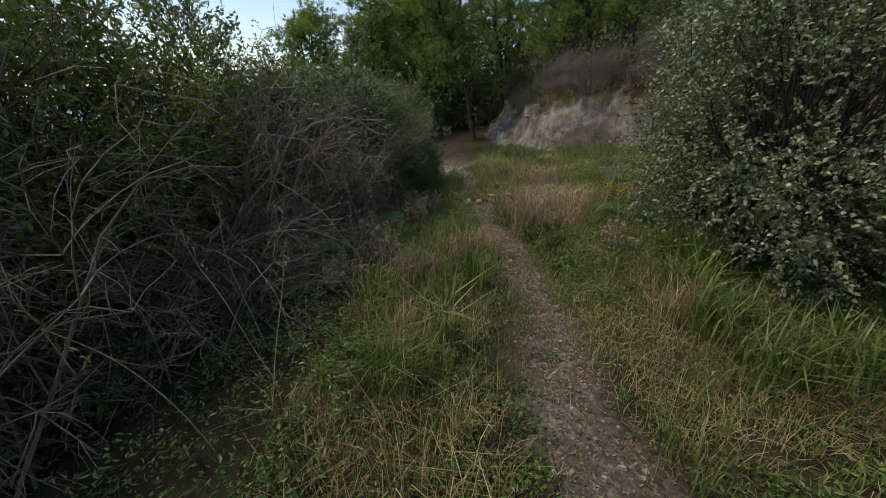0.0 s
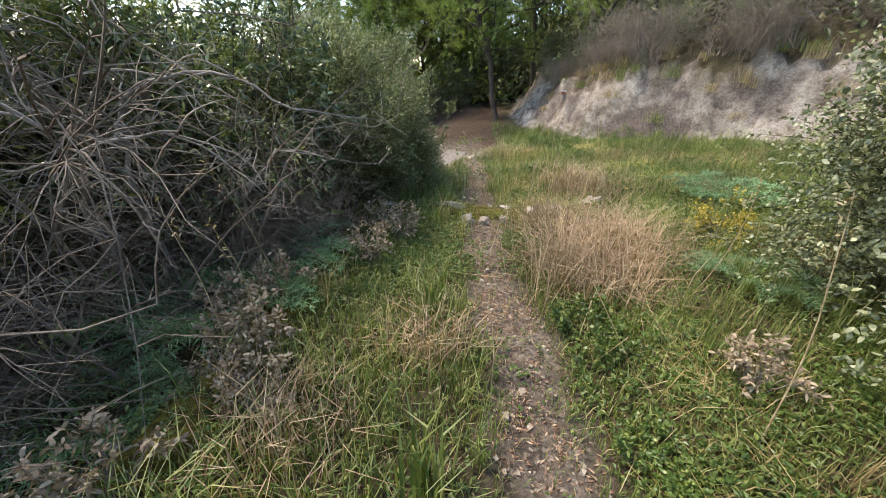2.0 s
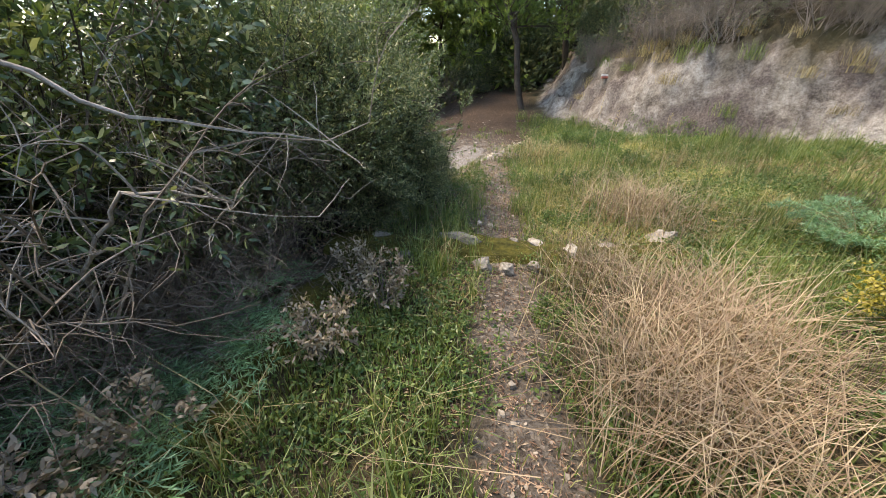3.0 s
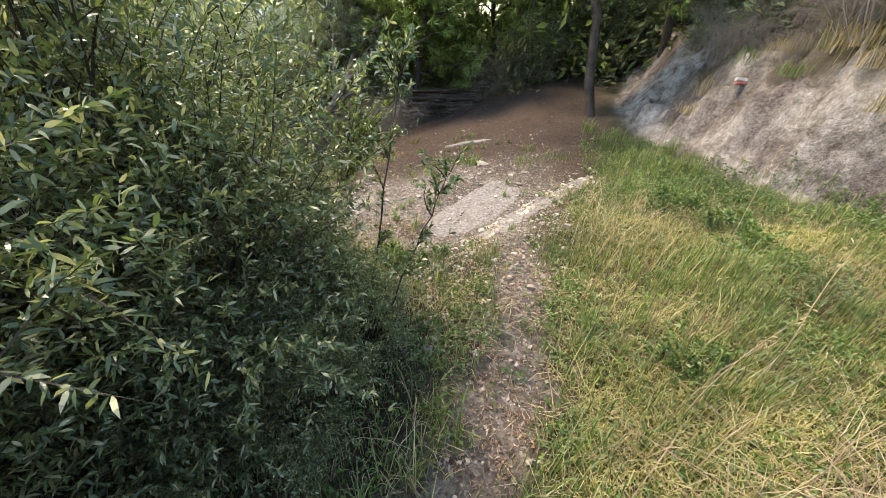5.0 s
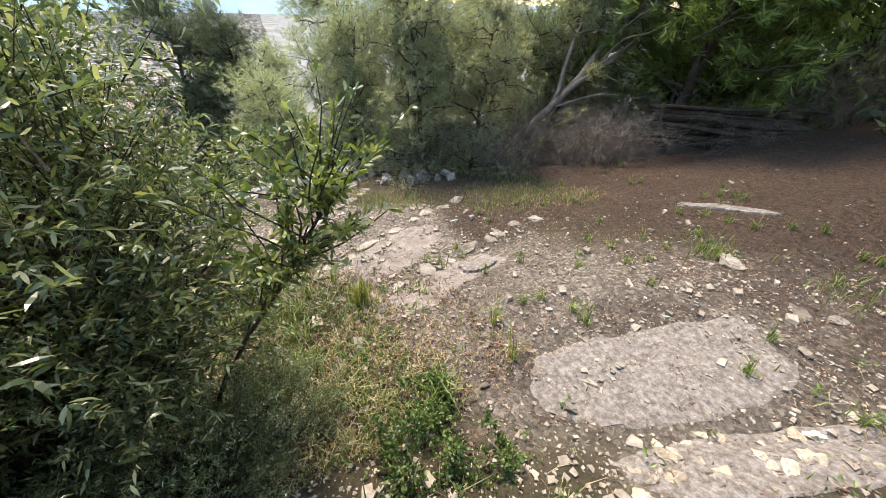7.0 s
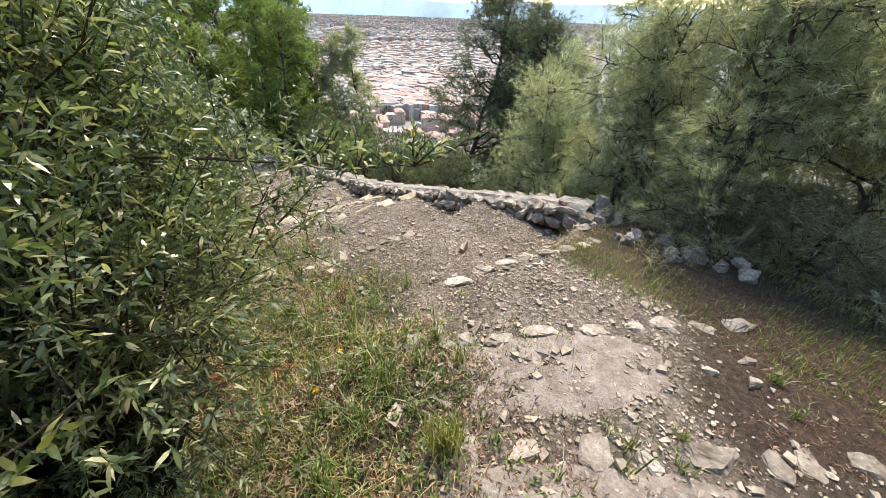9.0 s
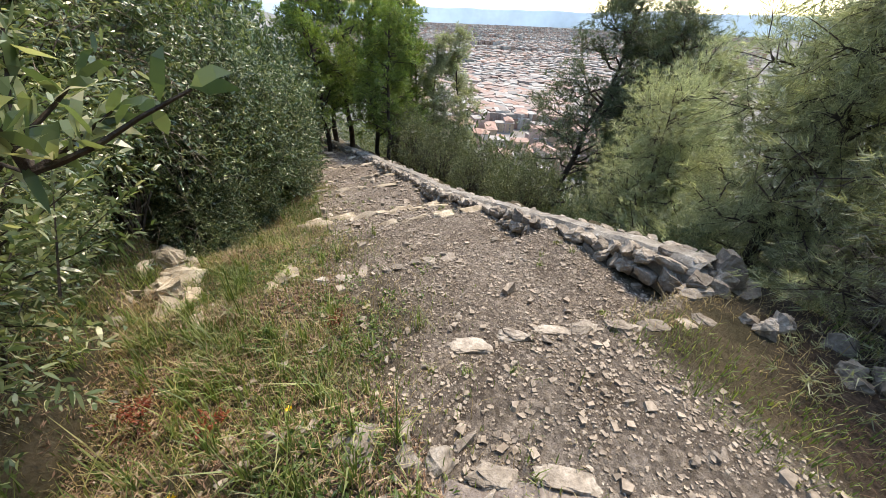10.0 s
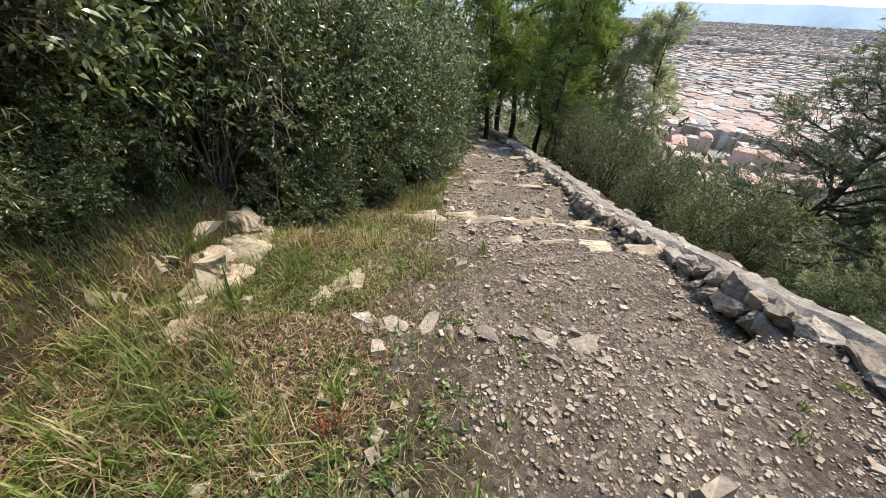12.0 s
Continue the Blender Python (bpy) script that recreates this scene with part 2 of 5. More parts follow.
def land(x, y):
    """Height of the ground, for numbers or arrays."""
    x, y = np.asarray(x, float), np.asarray(y, float)
    s, u = x * DOWN.x + y * DOWN.y, x * SIDE.x + y * SIDE.y
    upper = -0.25 * np.clip(0.35 - x, 0, 2.35) - 0.11 * np.clip(-2.0 - x, 0, 40)
    upper = upper * smooth(7.8, 9.8, y)
    stair = np.minimum(upper, stepped(s))
    edge = np.minimum(5.2, 0.6 + 0.597 * y)
    reach = (u - edge) / np.maximum(EDGE_L - edge, 0.3)
    bank = 0.74 * smooth(0, 1, reach) + 0.26 * smooth(0.86, 1.0, reach)
    z = upper * (1 - bank) + stair * bank
    # right verge and cliff
    t = toe(y) + 0.25 * fbm(x, y, 0.9, 3, 2.0)
    z = z + 0.12 * np.clip(np.minimum(x, t) - 1.15, 0, None) + 0.09 * np.clip(y - 12.0, 0, 9) * smooth(-5.0, -1.0, x)
    over = np.clip(x - t, 0, None)
    high = 1.0 - 0.35 * smooth(11.0, 14.5, y)
    z = z + 1.15 * high * smooth(0, 1.0, over) + 0.46 * high * np.clip(over - 0.4, 0, 120)
    # the slope below the wall, down to the plain
    out = np.clip(u - EDGE_R - 0.75, 0, None)
    z = z - 0.25 * smooth(0, 0.6, out) - 0.53 * out
    rough_rock = smooth(0.0, 0.3, over) * (1 - smooth(1.5, 4, over))
    z = z + 0.025 * fbm(x, y, 2.3, 4) + 0.012 * fbm(x, y, 9.0, 3, 1.0) + rough_rock * (0.5 * np.abs(fbm(x, y, 1.9, 3, 4.0)) - 0.3 * np.abs(fbm(x, y, 4.3, 3, 8.0)) + 0.17 * np.abs(fbm(x, y, 11.0, 2, 5.0)) - 0.09 * np.abs(fbm(x, y, 21.0, 2, 6.0)))
    return np.clip(z, -105.0, 70.0)


def trail(y):
    return np.interp(y, [-5, 1, 3, 4.5, 6, 8.8, 10, 14], [0.5, 0.72, 0.86, 0.68, 0.62, 0.6, 0.35, 0.0])


def masks(x, y):
    """Bare gravel, rock and pine litter, each 0 to 1."""
    s, u = x * DOWN.x + y * DOWN.y, x * SIDE.x + y * SIDE.y
    ragged = 0.18 * fbm(x, y, 2.7, 4, 3.0)
    g = (1 - smooth(0.07, 0.4, np.abs(x - trail(y)) + 0.7 * ragged + 0.05 * fbm(x, y, 14.0, 2, 1.0))) * (y < 11)
    turn = smooth(8.9, 9.6, y + ragged) * (1 - smooth(0.5, 1.1, x + ragged)) * smooth(5.6, 6.2, u + ragged) * (1 - smooth(-0.3, 0.5, y + ragged - 11.5 - 0.55 * (x + 1.2))) * (1 - smooth(8.9, 9.3, u + ragged))
    stairs = smooth(6.95, 8.35, u + 3.5 * ragged + 0.5 * fbm(x, y, 1.1, 3, 9.0)) * (1 - smooth(EDGE_R - 0.1, EDGE_R + 0.2, u + 0.9 * (s < -5.5))) * (s > -8)
    # right verge: soil and litter, also darkening it in lieu of pine shade
    shady = smooth(10.6, 11.0, y + 1.5 * ragged) * (1 - smooth(-2.3, -1.7, x)) * (1 - smooth(-5.9, -5.3, s))
    g = np.clip(np.maximum(g, np.maximum(turn, stairs)), 0, 1) * (1 - 0.9 * shady)
    over = x - toe(y) - 0.25 * fbm(x, y, 0.9, 3, 2.0)
    r = smooth(-0.1, 0.15, over) * (1 - smooth(0.7, 1.5, over + 4 * ragged)) * smooth(4.0, 6.0, y)
    n = 0.85 * smooth(10.7, 12.6, y + x * 0.15 + 3 * ragged) * (1 - smooth(1.2, 2.0, x)) * (1 - smooth(19, 22, y))
    n = np.maximum(n, 0.75 * shady)
    return g, r, n


# ---- mesh tools ----


def mesh_of(name, verts, faces, material, rounded=False):
    """A mesh out of arrays; faces all have the same number of corners."""
    me = bpy.data.meshes.new(name)
    verts, faces = np.asarray(verts, np.float32), np.asarray(faces, np.int32)
    k = faces.shape[1]
    me.vertices.add(len(verts))
    me.vertices.foreach_set("co", verts.ravel())
    me.loops.add(faces.size)
    me.loops.foreach_set("vertex_index", faces.ravel())
    me.polygons.add(len(faces))
    me.polygons.foreach_set("loop_start", np.arange(0, faces.size, k, dtype=np.int32))
    me.update(calc_edges=True)
    if not rounded:
        me.shade_flat()
    me.materials.append(material)
    return me


def part(name, me, parent, label=""):
    ob = new(name, me)
    ob.parent = parent
    if label:
        ob["label"] = label
    return ob


def unit(v):
    return v / np.maximum(np.linalg.norm(v, axis=-1, keepdims=True), 1e-9)


def leaf_arrays(at, way, length, width, rng, fold=0.25, simple=False):
    """Narrow bent leaves, from stem points and directions."""
    n = len(at)
    way = unit(way)
    side = unit(np.cross(way, rng.normal(size=(n, 3))))
    up = np.cross(side, way)
    ln, wd = length * rng.uniform(0.65, 1.25, (n, 1)), width * rng.uniform(0.7, 1.2, (n, 1))
    if simple:
        mid = at + way * ln * 0.5 + up * wd * fold
        v = np.stack([at, mid + side * wd * 0.5, at + way * ln, mid - side * wd * 0.5], 1).reshape(-1, 3)
        b = np.arange(n)[:, None] * 4
        return v, np.concatenate([b + [0, 1, 2], b + [0, 2, 3]], 1).reshape(-1, 3)
    low, high, lift = at + way * ln * 0.3, at + way * ln * 0.68, up * wd * fold
    droop = np.array([0, 0, -0.12]) * ln
    v = np.stack([at, low + side * wd * 0.45 + lift, low - side * wd * 0.45 + lift, high + side * wd * 0.4 + lift, high - side * wd * 0.4 + lift, at + way * ln + droop], 1).reshape(-1, 3)
    b = np.arange(n)[:, None] * 6
    f = np.concatenate([b + [0, 1, 2], b + [1, 3, 2], b + [2, 3, 4], b + [3, 5, 4]], 1).reshape(-1, 3)
    return v, f


def needle_arrays(at, way, length, width, rng):
    n = len(at)
    way = unit(way)
    side = unit(np.cross(way, rng.normal(size=(n, 3))))
    ln = length * rng.uniform(0.7, 1.2, (n, 1))
    v = np.stack([at - side * width / 2, at + side * width / 2, at + way * ln], 1).reshape(-1, 3)
    return v, np.arange(n * 3).reshape(-1, 3)


def blade_arrays(at, lean, height, width, rng, curl=0.5):
    """Grass blades: bent, of three triangles."""
    n = len(at)
    side = unit(np.cross(lean + [0, 0, 1e-3], [0, 0, 1.0]))
    up = np.array([0, 0, 1.0])
    h, w = height.reshape(-1, 1), width.reshape(-1, 1)
    mid = at + up * h * 0.6 + lean * h * 0.25
    tip = at + up * h * (1 - curl * 0.5 * rng.uniform(0, 1, (n, 1))) + lean * h * (0.6 + curl * rng.uniform(0, 1, (n, 1)))
    v = np.stack([at - side * w / 2, at + side * w / 2, mid + side * w * 0.4, mid - side * w * 0.4, tip], 1).reshape(-1, 3)
    b = np.arange(n)[:, None] * 5
    f = np.concatenate([b + [0, 1, 2], b + [0, 2, 3], b + [3, 2, 4]], 1).reshape(-1, 3)
    return v, f


def tube_arrays(lines, sides=4):
    """Tapered tubes; each line is (points, radii)."""
    vs, fs, base = [], [], 0
    ring = np.arange(sides) * 2 * np.pi / sides
    for pts, rad in lines:
        pts = np.asarray(pts, float)
        tang = unit(np.gradient(pts, axis=0))
        ref = np.array([0.31, 0.83, 0.46])
        a = unit(np.cross(tang, ref))
        b = np.cross(tang, a)
        r = np.asarray(rad, float)[:, None, None]
        v = pts[:, None] + r * (np.cos(ring)[None, :, None] * a[:, None] + np.sin(ring)[None, :, None] * b[:, None])
        k = len(pts)
        i = np.arange(k - 1)[:, None] * sides
        j = np.arange(sides)
        j2 = (j + 1) % sides
        f = np.stack([i + j, i + j2, i + sides + j2, i + sides + j], -1).reshape(-1, 4) + base
        vs.append(v.reshape(-1, 3))
        fs.append(f)
        base += k * sides
    return np.concatenate(vs), np.concatenate(fs)


def bent(a, b, rng, wobble=0.12, k=5, sag=0.0):
    a, b = np.asarray(a, float), np.asarray(b, float)
    t = np.linspace(0, 1, k)[:, None]
    d = np.linalg.norm(b - a)
    p = a + (b - a) * t + rng.normal(size=(k, 3)) * wobble * d * np.sin(t * np.pi) * 0.5
    p[:, 2] += sag * d * np.sin(t[:, 0] * np.pi)
    return p


def arched(a, b, rng, bow, k, sag):
    """A line from a to b that bows smoothly to one side and wriggles a little."""
    a, b = np.asarray(a, float), np.asarray(b, float)
    t = np.linspace(0, 1, k)[:, None]
    d = np.linalg.norm(b - a)
    side, wig = rng.normal(size=3), rng.normal(size=3)
    p = a + (b - a) * t + side * bow * d * 0.5 * np.sin(t * np.pi) + wig * bow * d * 0.2 * np.sin(t * 9 + rng.uniform(0, 6)) * t
    p[:, 2] += sag * d * np.sin(t[:, 0] * np.pi)
    return p


# ---- plants ----


def make_shrub(name, size, clusters, twigs, leaves, leaf, leaf_mat, wood_mat, seed, label, category="bush", low=0.12, spread=0.38, twig_len=0.34, stems=5, shell=0.55, group="", simple=False):
    """A shrub: stems from the base to clumps that fill an uneven oval, twigs at each clump, leaves along each twig."""
    rng = np.random.default_rng(seed)
    rx, ry, h = size
    d = unit(rng.normal(size=(clusters, 3)))
    r = rng.uniform(shell ** 3, 1, (clusters, 1)) ** (1 / 3) * (0.82 + 0.25 * np.sin(3 * d[:, :1] + seed) * np.cos(4 * d[:, 1:2] - seed))
    c = d * r * np.array([rx, ry, h * (0.56 - low * 0.5)]) + [0, 0, h * (0.44 + low * 0.5)]
    c[:, 2] = np.where(c[:, 2] < h * low, h * low + np.abs(c[:, 2] - h * low) * 1.5, c[:, 2])
    ob = tagged(new(name), label, category, group)
    lines = []
    bases = rng.normal(size=(stems, 3)) * [rx * 0.12, ry * 0.12, 0]
    for k in range(clusters):
        b = bases[rng.integers(stems)]
        m = b + (c[k] - b) * 0.5 + [0, 0, h * 0.08]
        lines.append((np.concatenate([bent(b - [0, 0, 0.05], m, rng, 0.1, 4), bent(m, c[k], rng, 0.15, 4)[1:]]), np.linspace(0.007 + 0.003 * h, 0.0025, 7)))
    n = clusters * twigs
    start = np.repeat(c, twigs, 0) + rng.normal(size=(n, 3)) * 0.09 * np.array([rx, ry, h * 0.5])
    out = unit(start - [0, 0, h * 0.4])
    way = unit(out * 0.8 + rng.normal(size=(n, 3)) * 0.55 + [0, 0, 0.3])
    ln = twig_len * rng.uniform(0.6, 1.3, (n, 1))
    if clusters <= 24:
        for line in lines:
            part("stem", mesh_of("stem", *tube_arrays([line]), wood_mat), ob)
    else:
        part("wood", mesh_of("wood", *tube_arrays(lines), wood_mat), ob)
    tv, tf = needle_arrays(start, way, twig_len, 0.006, rng)
    if leaves:
        t = rng.uniform(0.1, 1.0, (n, leaves, 1))
        at = (start[:, None] + way[:, None] * ln[:, None] * t).reshape(-1, 3)
        lw = (way[:, None] * 0.65 + unit(rng.normal(size=(n, leaves, 3))) * 0.8).reshape(-1, 3)
        part("foliage", mesh_of("foliage", *leaf_arrays(at, lw, leaf[0], leaf[1], rng, simple=simple), leaf_mat), ob)
    part("brushwood", mesh_of("brushwood", tv, tf, wood_mat), ob)
    return ob


def make_dead_shrub(seed, size, count, label):
    """A tangle of bare grey twigs that fork and droop."""
    rng = np.random.default_rng(seed)
    ob = tagged(new("dead_shrub"), label, "bush", "dead brush beside the path")
    lines, fine = [], []
    rx, ry, h = size
    for _ in range(count):
        b = rng.uniform(-1, 1, 3) * [rx * 0.5, ry * 0.5, 0]
        e = b + [rng.uniform(-1, 1) * rx, rng.uniform(-1, 1) * ry, h * rng.uniform(0.4, 1.0)]
        p = arched(b, e, rng, 0.18, 9, 0.16)
        lines.append((p, np.linspace(0.011, 0.003, 9)))
        for _ in range(9):
            i = rng.integers(2, 9)
            q = p[i]
            w = unit((e - b)[None] * 0.8 + rng.normal(size=(1, 3)) * h * 0.6)[0]
            tip = q + w * rng.uniform(0.3, 0.85) - [0, 0, rng.uniform(0, 0.4)]
            m = arched(q, tip, rng, 0.14, 6, 0.12)
            lines.append((m, np.linspace(0.004, 0.0014, 6)))
            for _ in range(9):
                k = rng.integers(1, 6)
                t2 = m[k] + unit(w + rng.normal(size=3) * 0.9) * rng.uniform(0.1, 0.34) - [0, 0, 0.05]
                fine.append((arched(m[k], t2, rng, 0.12, 4, 0.08), [0.002, 0.0017, 0.0013, 0.0008]))
    part("wood", mesh_of("wood", *tube_arrays(lines), DEAD_TWIG), ob)
    part("brushwood", mesh_of("brushwood", *tube_arrays(fine, 3), DEAD_TWIG), ob)
    return ob


def make_pine(name, seed, height, lean, limbs, reach, bare, needle_mat, label, trunk=0.11, tufts=9, needles=22, needle=0.11, thick=0.008, top=0.55, droop=0.0, group=""):
    """A pine: a bent trunk, limbs that shorten towards the top, twigs with tufts of long needles."""
    rng = np.random.default_rng(seed)
    ob = tagged(new(name), label, "tree", group)
    tip = np.array([lean[0], lean[1], height], float)
    spine = bent([0, 0, -0.3], tip, rng, 0.03, 9)
    part("trunk", mesh_of("trunk", *tube_arrays([(spine, np.linspace(trunk, trunk * 0.18, 9))], 9), BARK, True), ob)
    lines, at, way = [], [], []
    for k in range(limbs):
        f = bare + (1 - bare) * (k + rng.uniform(0, 1)) / limbs
        p = np.array([np.interp(f, np.linspace(0, 1, 9), spine[:, i]) for i in range(3)])
        a = rng.uniform(0, 2 * np.pi)
        r = reach * (1 - (1 - top * 0.5) * (f - bare) / (1 - bare)) * rng.uniform(0.6, 1.1)
        e = p + [math.cos(a) * r, math.sin(a) * r, r * rng.uniform(0.05, 0.55) - droop * r]
        line = bent(p, e, rng, 0.15, 6, 0.06)
        lines.append((line, np.linspace(trunk * 0.3, 0.006, 6)))
        for _ in range(10):
            i = rng.uniform(0.8, 5)
            q = np.array([np.interp(i, np.arange(6), line[:, j]) for j in range(3)])
            w = unit((e - p)[None] * 0.7 / max(r, 0.1) + rng.normal(size=(1, 3)) * 0.7 + [[0, 0, 0.25 - droop]])[0]
            t2 = q + w * rng.uniform(0.25, 0.55) * (0.6 + 0.25 * reach)
            sub = bent(q, t2, rng, 0.15, 4)
            lines.append((sub, [0.008, 0.006, 0.004, 0.003]))
            for _ in range(tufts):
                g = sub[1] + (sub[3] - sub[1]) * rng.uniform(0, 1.15) + rng.normal(size=3) * 0.1
                at.append(np.repeat(g[None], needles, 0) + rng.normal(size=(needles, 3)) * 0.02)
                way.append(w * 0.9 + rng.normal(size=(needles, 3)) * 0.6)
    part("branching", mesh_of("branching", *tube_arrays(lines), BARK), ob)
    part("foliage", mesh_of("foliage", *needle_arrays(np.concatenate(at), np.concatenate(way), needle, thick, rng), needle_mat), ob)
    return ob


def stand(ob, x, y, turn=0.0, scale=1.0, sink=0.05, tilt=(0, 0)):
    ob.matrix_basis = pose(x, y, float(land(x, y)) - sink, tilt[0], tilt[1], turn) @ Matrix.Scale(scale, 4)
    return ob


def again(ob, x, y, turn=0.0, scale=1.0, sink=0.05, label=""):
    c = copy_thing(ob, Matrix.Identity(4))
    stand(c, x, y, turn, scale, sink)
    if label:
        c["label"] = label
    return c



# ---- the ground ----


def axis(a, b, step, reach):
    near = list(np.arange(a, b + step / 2, step))
    lo, hi, d = [], [], step
    while (lo[-1] if lo else a) > -reach:
        d *= 1.16
        lo.append((lo[-1] if lo else a) - d)
    d = step
    while (hi[-1] if hi else b) < reach:
        d *= 1.16
        hi.append((hi[-1] if hi else b) + d)
    return np.array(lo[::-1] + near + hi)


gx, gy = axis(-8.5, 7.6, 0.07, 5600), axis(-2.0, 15.0, 0.07, 5600)
GX, GY = np.meshgrid(gx, gy)
GZ = land(GX, GY)
nx, ny = len(gx), len(gy)
idx = np.arange(nx * ny).reshape(ny, nx)
quads = np.stack([idx[:-1, :-1], idx[:-1, 1:], idx[1:, 1:], idx[1:, :-1]], -1).reshape(-1, 4)
ground_mesh = mesh_of("ground", np.stack([GX, GY, GZ], -1).reshape(-1, 3), quads, GROUND)
ground_mesh.polygons.foreach_set("use_smooth", np.ones(len(ground_mesh.polygons), bool))
layer = ground_mesh.color_attributes.new("mask", "FLOAT_COLOR", "POINT")
mg, mr, mn = masks(GX, GY)
near_mask = 1 - smooth(25, 90, np.hypot(GX, GY - 8))
layer.data.foreach_set("color", np.stack([mg, mr, mn, near_mask], -1).astype(np.float32).ravel())
tagged(new("ground", ground_mesh), "hillside of thin grass, soil, gravel and pale rock", "ground", kind="structure")

# ---- stones ----


def rock_mesh(seed, points=20, flat=0.6, mat=None, cuts=2):
    """A broken angular stone: the hull of scattered points, with its edges chipped."""
    rng = np.random.default_rng(seed)
    bm = bmesh.new()
    for d in unit(rng.normal(size=(points, 3))):
        p = d * rng.uniform(0.82, 1.0) * 0.5
        big = max(abs(p[0]), abs(p[1]))
        p = p * (1 + 0.35 * (0.5 - big))
        bm.verts.new((p[0], p[1], p[2] * flat))
    got = bmesh.ops.convex_hull(bm, input=bm.verts)
    bmesh.ops.delete(bm, geom=[v for v in got["geom_interior"] if isinstance(v, bmesh.types.BMVert)], context="VERTS")
    bmesh.ops.triangulate(bm, faces=list(bm.faces))
    bmesh.ops.subdivide_edges(bm, edges=list(bm.edges), cuts=cuts, use_grid_fill=True)
    for v in bm.verts:
        q = v.co * 3.1 + Vector((seed, 0, 0))
        v.co *= 1 + 0.26 * noise.noise(q) + 0.17 * noise.noise(q * 2.9) + 0.1 * noise.noise(q * 6.7)
    me = bpy.data.meshes.new("stone")
    bm.to_mesh(me)
    bm.free()
    me.materials.append(mat or STONE)
    return me


ROCKS = [rock_mesh(11 + k, 13 + k, 0.62 + 0.1 * (k % 4), cuts=3) for k in range(8)]
CREAM_ROCKS = [rock_mesh(51 + k, 12 + k, 0.75 + 0.1 * (k % 3), CREAM_STONE, 3) for k in range(5)]
SMALL_ROCKS = [rock_mesh(31 + k, 9 + k % 3, 0.6 + 0.1 * (k % 3), cuts=1) for k in range(6)]
rs = np.random.default_rng(5)


def on_plan(u, s):
    """A spot from the distance across the stairway and the distance along it."""
    return SIDE.x * u + DOWN.x * s, SIDE.y * u + DOWN.y * s


def place_stone(me, x, y, size, z=None, sink=0.3, parent=None, turn=None, name="stone", lift=0.0, tilt=12):
    ob = new(name, me)
    sx, sy, sz = size
    z = float(land(x, y)) if z is None else z
    ob.matrix_basis = pose(x, y, z + sz * (0.25 - sink) + lift, rs.uniform(-tilt, tilt), rs.uniform(-tilt, tilt), rs.uniform(0, 360) if turn is None else turn) @ Matrix.Diagonal((sx, sy, sz, 1))
    ob.parent = parent
    return ob


# low wall along the steps
wall_turn = math.degrees(math.atan2(DOWN.y, DOWN.x))
W0, W1 = -5.35, 15.5


def wall_top(s):
    return run_down(s) + 0.24


def wall_u(s):
    return EDGE_R + 0.03 * np.sin(s * 1.1) - 0.02 * np.clip(s - 2, 0, 30) ** 1.4


wall = tagged(new("low_wall"), "low weathered limestone wall with mortared flat top along stepped path", "wall", kind="structure")
ss = np.arange(W0, W1, 0.06)
prof = [(0.15, -0.5), (0.14, -0.08), (0.17, -0.02), (0.22, 0.03), (0.36, 0.03), (0.46, -0.02), (0.5, -0.7)]
rings = []
for s in ss:
    row = []
    for k, (du, dz) in enumerate(prof):
        x, y = on_plan(wall_u(s) + du + 0.035 * noise.noise((s * 3.1, k, 0)), s + 0.02 * noise.noise((s * 5, k, 4)))
        row.append((x, y, wall_top(s) + dz + 0.035 * noise.noise((s * 2.3, k * 0.7, 2)) + 0.015 * noise.noise((s * 9, k, 7))))
    rings.append(row)
rv = np.array(rings).reshape(-1, 3)
kk = len(prof)
ri = np.arange(len(ss) - 1)[:, None] * kk + np.arange(kk - 1)
part("wall_core", mesh_of("wall_core", rv, np.stack([ri, ri + kk, ri + kk + 1, ri + 1], -1).reshape(-1, 4), MORTAR), wall, "grey mortar core and cap")
s = W0
while s < 8.0:
    ln = rs.uniform(0.12, 0.3)
    for row, (du, dz, hh) in enumerate(((0.09, -0.2, 0.22), (0.12, -0.05, 0.17))):
        c = s + ln / 2 + (0.08 if row else 0)
        x, y = on_plan(wall_u(c) + du + rs.uniform(-0.02, 0.02), c)
        place_stone(ROCKS[rs.integers(8)], x, y, (ln * 1.2, rs.uniform(0.18, 0.27), hh * rs.uniform(1.0, 1.5)), float(wall_top(c)) + dz + rs.uniform(-0.02, 0.02), 0.25, wall, wall_turn + rs.uniform(-12, 12))
    for lane in (0.26, 0.43):
        if rs.uniform() < 0.3:
            continue
        x, y = on_plan(wall_u(s) + lane + rs.uniform(-0.05, 0.05), s + rs.uniform(-0.1, 0.1))
        place_stone(ROCKS[rs.integers(8)], x, y, (rs.uniform(0.12, 0.26), rs.uniform(0.1, 0.19), 0.07), float(wall_top(s)) - 0.008, 0.25, wall, wall_turn + rs.uniform(-30, 30), tilt=4)
    s += ln * 0.92

for k in range(14):
    c = W0 + rs.uniform(-0.16, 0.04)
    x, y = on_plan(wall_u(c) + rs.uniform(0.06, 0.5), c)
    w = rs.uniform(0.2, 0.3)
    place_stone(ROCKS[k % 8], x, y, (w, w * 0.9, w), float(wall_top(W0)) - rs.uniform(0.02, 0.3), 0.25, wall)

